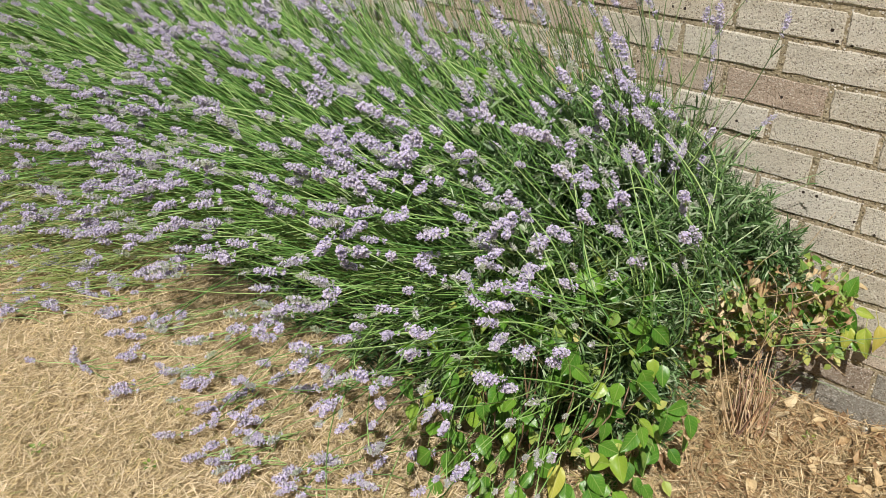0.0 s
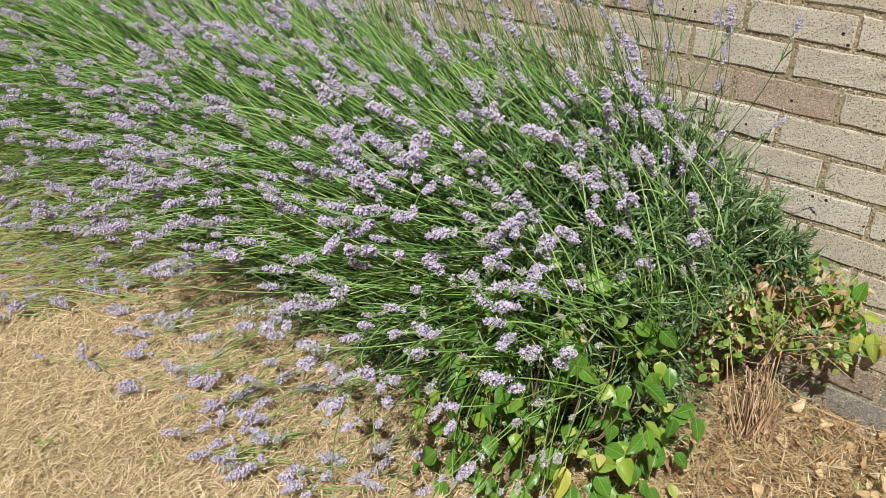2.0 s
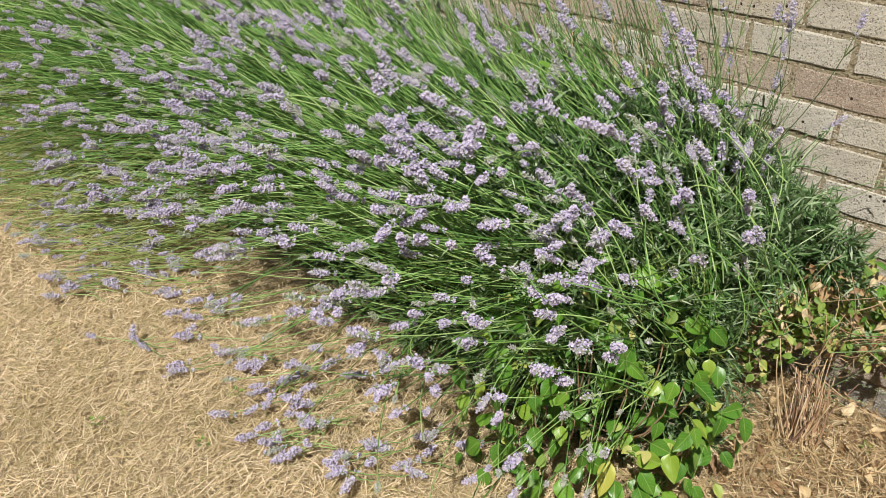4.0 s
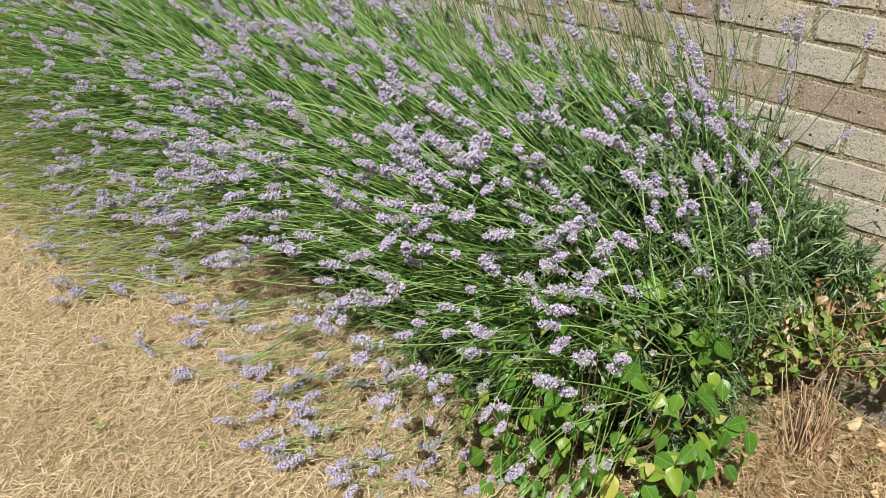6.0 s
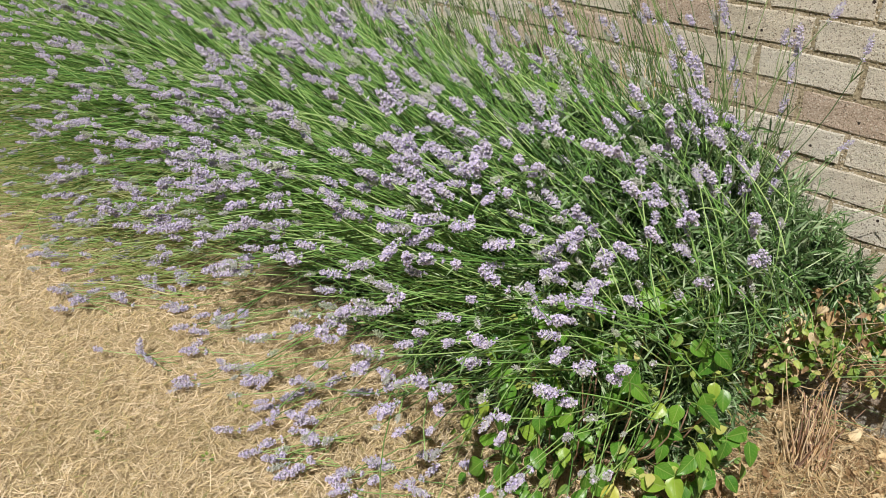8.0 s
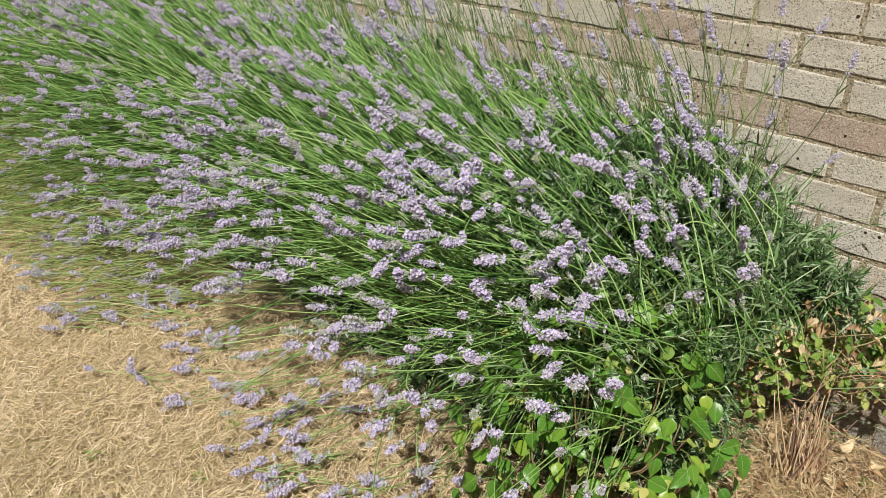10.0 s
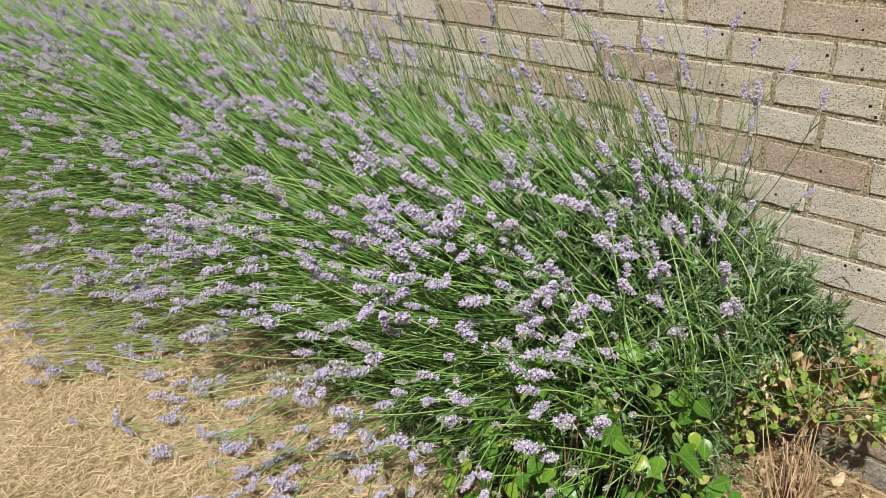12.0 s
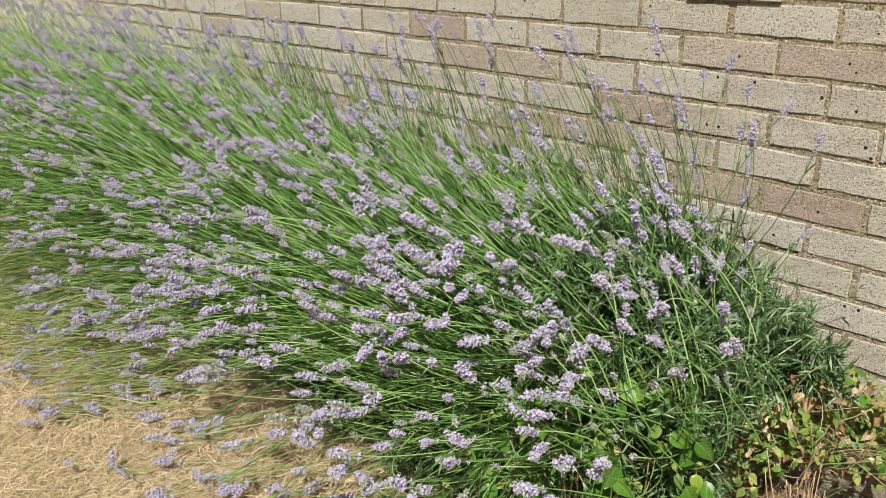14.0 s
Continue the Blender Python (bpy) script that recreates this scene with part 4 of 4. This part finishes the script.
def build_creeper():
    """The broad-leaved climber that grows through the end of the lavender."""
    plant = thing("broad_leaved_creeper", 0.12, -0.55, 0, "glossy green creeper growing through the foot of the lavender", "creeper")
    centre = np.array([-0.05, -0.42, 0.0])
    for i in range(170):
        az = radians(rng.uniform(-97, -3))
        z = 0.02 + 0.50 * rng.random() ** 1.15
        rad = 0.375 * math.sqrt(max(0.0, 1 - (z / 0.66) ** 2)) * (rng.uniform(0.80, 1.05) if i % 2 else rng.uniform(1.0, 1.14 if z > 0.12 else 1.03))
        out = np.array([math.cos(az), math.sin(az), 0.0])
        at = centre + out * rad + np.array([0, 0, z])
        normal = unit(out * rng.uniform(0.2, 0.9) + np.array([0.15, -0.35, 0.8]) + rng.normal(0, 0.32, 3))
        heading = out * 0.5 + np.array([0, 0, -0.7]) + rng.normal(0, 0.6, 3)
        place_leaf(plant, BROAD[int(rng.integers(len(BROAD)))], at, normal, heading, rng.uniform(0.42, 0.9))
        if i % 5 == 0:
            v, f = tube(bezier(centre + np.array([0.05, -0.1, 0]) + rng.normal(0, 0.05, 3) * (1, 1, 0), at * (1, 1, 0.3), at, 6), 0.0024, 0.0014, 4)
            part("runner", mesh_of("runner", v, f, M_TWIG, True), plant)
    for i in range(110):
        az = radians(rng.uniform(-100, 25))
        z = 0.02 + 0.5 * rng.random()
        out = np.array([math.cos(az), math.sin(az), 0.0])
        at = centre + out * (0.35 * math.sqrt(max(0.0, 1 - (z / 0.62) ** 2)) + rng.normal(0, 0.03)) + np.array([0, 0, z])
        place_leaf(plant, SMALL[int(rng.integers(3))], at, unit(out * 0.5 + np.array([0, 0, 0.8]) + rng.normal(0, 0.35, 3)), rng.normal(0, 1, 3), rng.uniform(0.5, 1.1))
    # a few shoots climb out between the flower heads, and one leaf has turned yellow
    for at, size in (((-0.28, -0.44, 0.74), 0.95), ((-0.23, -0.40, 0.74), 0.6), ((0.21, -0.44, 0.53), 0.9), ((0.23, -0.42, 0.50), 0.75), ((0.19, -0.45, 0.50), 0.6), ((0.05, -0.25, 0.68), 0.8), ((0.09, -0.28, 0.72), 0.6), ((-0.1, -0.3, 0.70), 0.7)):
        place_leaf(plant, BROAD[int(rng.integers(len(BROAD)))], at, (0.4, -0.6, 0.8), rng.normal(0, 1, 3), size)
    place_leaf(plant, YELLOW[0], (0.21, -0.70, 0.15), (0.3, -0.7, 0.6), (0.1, -0.3, -0.8), 0.95, label="yellowing leaf with a green rim")


def build_wall_ivy():
    """Half-dead leafy climber at the foot of the wall, past the end of the lavender."""
    plant = thing("withered_climber", 0.38, -0.12, 0, "half-withered climber with green, yellow and brown leaves against the bricks", "climber")
    for i in range(760):
        x = rng.uniform(0.16, 0.50) if i % 3 else rng.uniform(0.16, 0.33)
        y = -0.02 - 0.20 * rng.random() * (1 - (x - 0.17) * 1.6)
        low = 0.06 if x < 0.26 else 0.20 if x > 0.36 else 0.16
        z = rng.uniform(low, 0.40) - 0.25 * max(0, x - 0.40)
        k = rng.random()
        bank = SMALL if k < 0.70 else (DEAD if k < 0.94 else BROAD)
        normal = unit(np.array([0.2, -0.6, 0.7]) + rng.normal(0, 0.45, 3))
        place_leaf(plant, bank[int(rng.integers(len(bank)))], (x, y, z), normal, (0, -0.2, -0.6) + rng.normal(0, 0.7, 3), rng.uniform(0.35, 0.9) * (0.62 if bank is not SMALL else 0.95))
    # runners and dry bents cross through it
    for i in range(150):
        a = np.array([rng.uniform(0.14, 0.42), rng.uniform(-0.20, -0.03), rng.uniform(0.05, 0.36)])
        b = a + np.array([rng.normal(0.05, 0.09), rng.normal(-0.01, 0.03), rng.normal(0.06, 0.07)])
        b[1], b[2] = min(b[1], -0.02), max(b[2], 0.03)
        v, f = tube(bezier(a, (a + b) / 2 + rng.normal(0, 0.02, 3), b, 6), rng.uniform(0.0008, 0.0015), 0.0007, 4)
        part("runner", mesh_of("runner", v, f, (M_STALK, M_SAGE, M_DRY)[i % 3], True), plant)
    # curled brown leaves hang together in two places
    for cx, cy, cz, count in ((0.20, -0.14, 0.27, 5), (0.30, -0.11, 0.31, 9)):
        for _ in range(count):
            at = np.array([cx, cy, cz]) + rng.normal(0, 0.022, 3)
            place_leaf(plant, DEAD[int(rng.integers(4))], at, unit(np.array([0.2, -0.8, 0.5]) + rng.normal(0, 0.3, 3)), (0, -0.1, -1) + rng.normal(0, 0.35, 3), rng.uniform(0.6, 0.95))
    for at, s in (((0.44, -0.08, 0.31), 0.9), ((0.47, -0.07, 0.31), 1.0), ((0.42, -0.06, 0.27), 0.8), ((0.48, -0.06, 0.34), 0.7), ((0.44, -0.08, 0.24), 0.7)):
        place_leaf(plant, BROAD[int(rng.integers(len(BROAD)))], at, unit(np.array([0.3, -0.8, 0.6]) + rng.normal(0, 0.2, 3)), rng.normal(0, 1, 3), s)
    for at, face, h, s, bank in (((0.50, -0.06, 0.270), (0.5, -0.8, 0.4), (-0.1, -0.1, -1), 0.75, YELLOW), ((0.53, -0.06, 0.280), (0.1, -0.9, 0.5), (0.15, -0.1, -1), 0.85, YELLOW), ((0.55, -0.05, 0.290), (0.7, -0.7, 0.2), (0.25, -0.1, -0.8), 0.9, YELLOW),
                                 ((0.515, -0.05, 0.255), (-0.2, -0.8, 0.5), (0.3, -0.1, -0.9), 0.6, BROAD), ((0.50, -0.05, 0.31), (0.2, -0.6, 0.8), (0.9, -0.1, 0.1), 0.55, YELLOW), ((0.475, -0.06, 0.275), (0.0, -0.8, 0.6), (-0.6, -0.1, -0.5), 0.6, DEAD)):
        place_leaf(plant, bank[int(rng.integers(2))], at, face, h, s)


def build_dead_stalks():
    stalks = thing("dead_stalks", 0.372, -0.2, 0, "clump of dead brown upright stalks rooted in the litter", "dead plant")
    for i in range(74):
        a = np.array([0.372 + rng.normal(0, 0.019), -0.2 + rng.normal(0, 0.019), 0.0])
        b = a + np.array([rng.normal(-0.008, 0.013), rng.normal(0, 0.014), rng.uniform(0.04, 0.19)])
        if i % 7 == 0:
            b = a + np.array([rng.normal(0, 0.06), rng.normal(0, 0.04), rng.uniform(0.08, 0.25)])
        v, f = tube(bezier(a, (a + b) / 2 + rng.normal(0, 0.011, 3), b, 6), rng.uniform(0.0010, 0.0030), 0.0009, 5)
        part("stalk", mesh_of("stalk", v, f, M_STALK, True), stalks)


def build_litter():
    """Dry stalks and fallen leaves by the wall."""
    n = 9500
    x = rng.uniform(0.05, 1.3, n)
    y = -0.02 - 0.62 * rng.random(n) ** 1.2
    roots = np.stack([x, y, rng.uniform(0.0, 0.03, n)], 1)
    d = rand_dirs(n, -6, 25)
    side = unit(np.cross(d, np.array([0, 0, 1.0])) + rng.normal(0, 0.3, (n, 3)))
    v, f = blades(roots, d, side, rng.uniform(0.02, 0.075, n), rng.uniform(0.0010, 0.0030, n), rng.uniform(-0.2, 0.4, n))
    g = new("dry_stalk_litter", mesh_of("dry_stalk_litter", v, f, M_LITTER))
    tagged(g, "brown stalks and chaff littering the ground by the wall", "litter", "", "stuff")
    for i in range(230):
        at = (rng.uniform(0.28, 1.15), -0.03 - 0.45 * rng.random() ** 1.5, rng.uniform(0.012, 0.035))
        ob = new("fallen_leaf", DEAD[int(rng.integers(4))])
        z = Vector(unit(np.array([0, -0.2, 1.0]) + rng.normal(0, 0.4, 3)))
        y = Vector(rng.normal(0, 1, 3))
        y = (y - z * y.dot(z)).normalized()
        ob.matrix_basis = Matrix.Translation(Vector(at)) @ Matrix((y.cross(z), y, z)).transposed().to_4x4() @ Matrix.Scale(rng.uniform(0.3, 0.72), 4)
        tagged(ob, "curled brown fallen leaf on the litter", "leaf", "fallen leaves by the wall")


def build_weeds():
    """A few green seedlings in the parched lawn and the litter."""
    for x, y in ((-0.62, -1.02), (-0.75, -1.30), (-0.30, -1.24), (0.62, -0.22), (0.50, -0.14), (-0.52, -1.16)):
        weed = thing("weed_seedling", x, y, 0, "small green weed seedling in the dry grass", "weed", "seedlings in the lawn")
        for k in range(5):
            a = k * 1.26 + rng.uniform(-0.3, 0.3)
            out = np.array([math.cos(a), math.sin(a), 0.3])
            place_leaf(weed, SMALL[k % 3], np.array([x, y, 0.012]) + out * 0.008, (out[0] * -0.4, out[1] * -0.4, 1.0), out, rng.uniform(0.3, 0.5))


# ---- wall ----
BRICK_L, BRICK_H, COURSE, PITCH = 0.2160, 0.0658, 0.075, 0.225


def brick_mesh(name, material, seed):
    """A worn brick, origin at the middle of its face: chipped arrises and an uneven face."""
    r = np.random.default_rng(seed)
    nx, nz = 7, 4
    V, F = [], []
    for ring, (inset, y) in enumerate(((0.0, 0.05), (0.0, 0.0045), (0.0035, 0.0))):
        for j in range(nz):
            for i in range(nx):
                if ring < 2 and 0 < i < nx - 1 and 0 < j < nz - 1:
                    continue
                x = (i / (nx - 1) - 0.5) * (BRICK_L - 2 * inset)
                z = (j / (nz - 1) - 0.5) * (BRICK_H - 2 * inset)
                edge = ring == 1 or ring == 2
                V.append(((ring, i, j), (x + (r.normal(0, 0.0009) if edge else 0), y + (r.normal(0, 0.0007) if ring == 2 else 0), z + (r.normal(0, 0.0012) if edge else 0))))
    index = {k: n for n, (k, _) in enumerate(V)}
    loop = [(i, 0) for i in range(nx)] + [(nx - 1, j) for j in range(1, nz)] + [(i, nz - 1) for i in range(nx - 2, -1, -1)] + [(0, j) for j in range(nz - 2, 0, -1)]
    for ring in (0, 1):
        for a, b in zip(loop, loop[1:] + loop[:1]):
            F.append((index[(ring, *a)], index[(ring, *b)], index[(ring + 1, *b)], index[(ring + 1, *a)]))
    for j in range(nz - 1):
        for i in range(nx - 1):
            F.append((index[(2, i, j)], index[(2, i + 1, j)], index[(2, i + 1, j + 1)], index[(2, i, j + 1)]))
    return [c for _, c in V], F


def build_wall():
    x0, x1, y0, y1, top = -7.0, 4.0, 0.0030, 0.30, 2.70
    xs = np.linspace(x0, x1, 2)
    v = [(x, y, z) for z in (-0.15, top) for y in (y0, y1) for x in xs]
    f = [(0, 1, 5, 4), (2, 6, 7, 3), (0, 4, 6, 2), (1, 3, 7, 5), (4, 5, 7, 6), (0, 2, 3, 1)]
    wall = new("wall_north", mesh_of("wall_north", v, f, M_MORTAR))
    tagged(wall, "buff brick wall in stretcher bond with recessed sandy mortar", "wall", "", "structure")
    shapes = [brick_mesh("brick", None, 300 + k) for k in range(9)]
    meshes = [mesh_of("brick", v, f, M_BRICK) for v, f in shapes]
    greyer = [mesh_of("brick", v, f, M_BRICK_GREY) for v, f in shapes]
    browner = [mesh_of("brick", v, f, M_BRICK_BROWN) for v, f in shapes]
    brown_spots = {(13, 0.225), (11, -0.225), (10, -0.3375), (9, 0.225), (12, -0.7875), (15, -0.45), (13, -0.9), (10, -0.5625)}
    rest = Heap()
    for row in range(-1, 36):
        zc = row * COURSE + COURSE / 2
        # the joint at 1.05 m carries a perpend at x = 0 in the course above it
        shift = 0.0 if (row - 14) % 2 == 0 else PITCH / 2
        for col in range(-32, 19):
            xc = shift + PITCH / 2 + col * PITCH
            if xc - BRICK_L / 2 < x0 or xc + BRICK_L / 2 > x1:
                continue
            if row == 15 and abs(xc) < 0.05:
                continue  # the vent sits here
            k = int(rng.integers(len(meshes)))
            m = pose(xc + rng.normal(0, 0.0012), rng.normal(0, 0.0005), zc + rng.normal(0, 0.0010), rng.normal(0, 0.15), rng.normal(0, 0.25), rng.normal(0, 0.1))
            if -2.9 < xc < 0.85 and 0 <= row <= 15 and (row > 6 or xc > -1.2):
                # the two lowest courses right of x = 0.2 use darker grey bricks
                ob = new("brick", (greyer if row < 2 and xc > 0.2 else browner if (row, round(xc, 4)) in brown_spots else meshes)[k])
                ob.parent = wall
                ob.matrix_basis = m
            else:
                vs, fs = shapes[k]
                rest.add([m @ Vector(c) for c in vs], fs)
    ob = new("further_bricks", rest.mesh("further_bricks", M_BRICK_REST))
    ob.parent = wall
    tagged(ob, kind="stuff")


def build_vent():
    vent = thing("air_vent", 0.0, 0.0, 1.16, "dark brown slotted air vent set in the bricks", "vent")
    z0, z1 = 1.1275, 1.1915

    def box(name, a, b, mat, label=""):
        bm = bmesh.new()
        bmesh.ops.create_cube(bm, size=1.0)
        for v in bm.verts:
            v.co = Vector([(p + q) / 2 + c * (q - p) for p, q, c in zip(a, b, v.co)])
        bmesh.ops.bevel(bm, geom=bm.edges[:], offset=0.0008, segments=1, affect="EDGES")
        me = bpy.data.meshes.new(name)
        bm.to_mesh(me)
        bm.free()
        me.materials.append(mat)
        return part(name, me, vent, label)

    box("backing", (-0.105, 0.0075, z0), (0.105, 0.05, z1), M_VENT)
    for k in range(15):
        x = -0.098 + k * 0.0105
        box("slat", (x, -0.002, z0 + 0.003), (x + 0.0045, 0.0085, z1 - 0.003), M_VENT)
    box("frame_bottom", (-0.106, -0.005, z0 - 0.005), (0.035, 0.009, z0 + 0.004), M_VENT)
    # added strip that stands in for a brick's lower edge, not part of the vent
    box("lip", (0.038, -0.008, z0 - 0.0005), (0.106, 0.009, z0 + 0.006), M_BRICK_EDGE, "pale strip standing in for a brick's lower edge")


build_ground()
build_lawn()
build_lavender()
build_dry_stems()
build_creeper()
build_wall_ivy()
build_dead_stalks()
build_litter()
build_weeds()
build_vent()
build_wall()
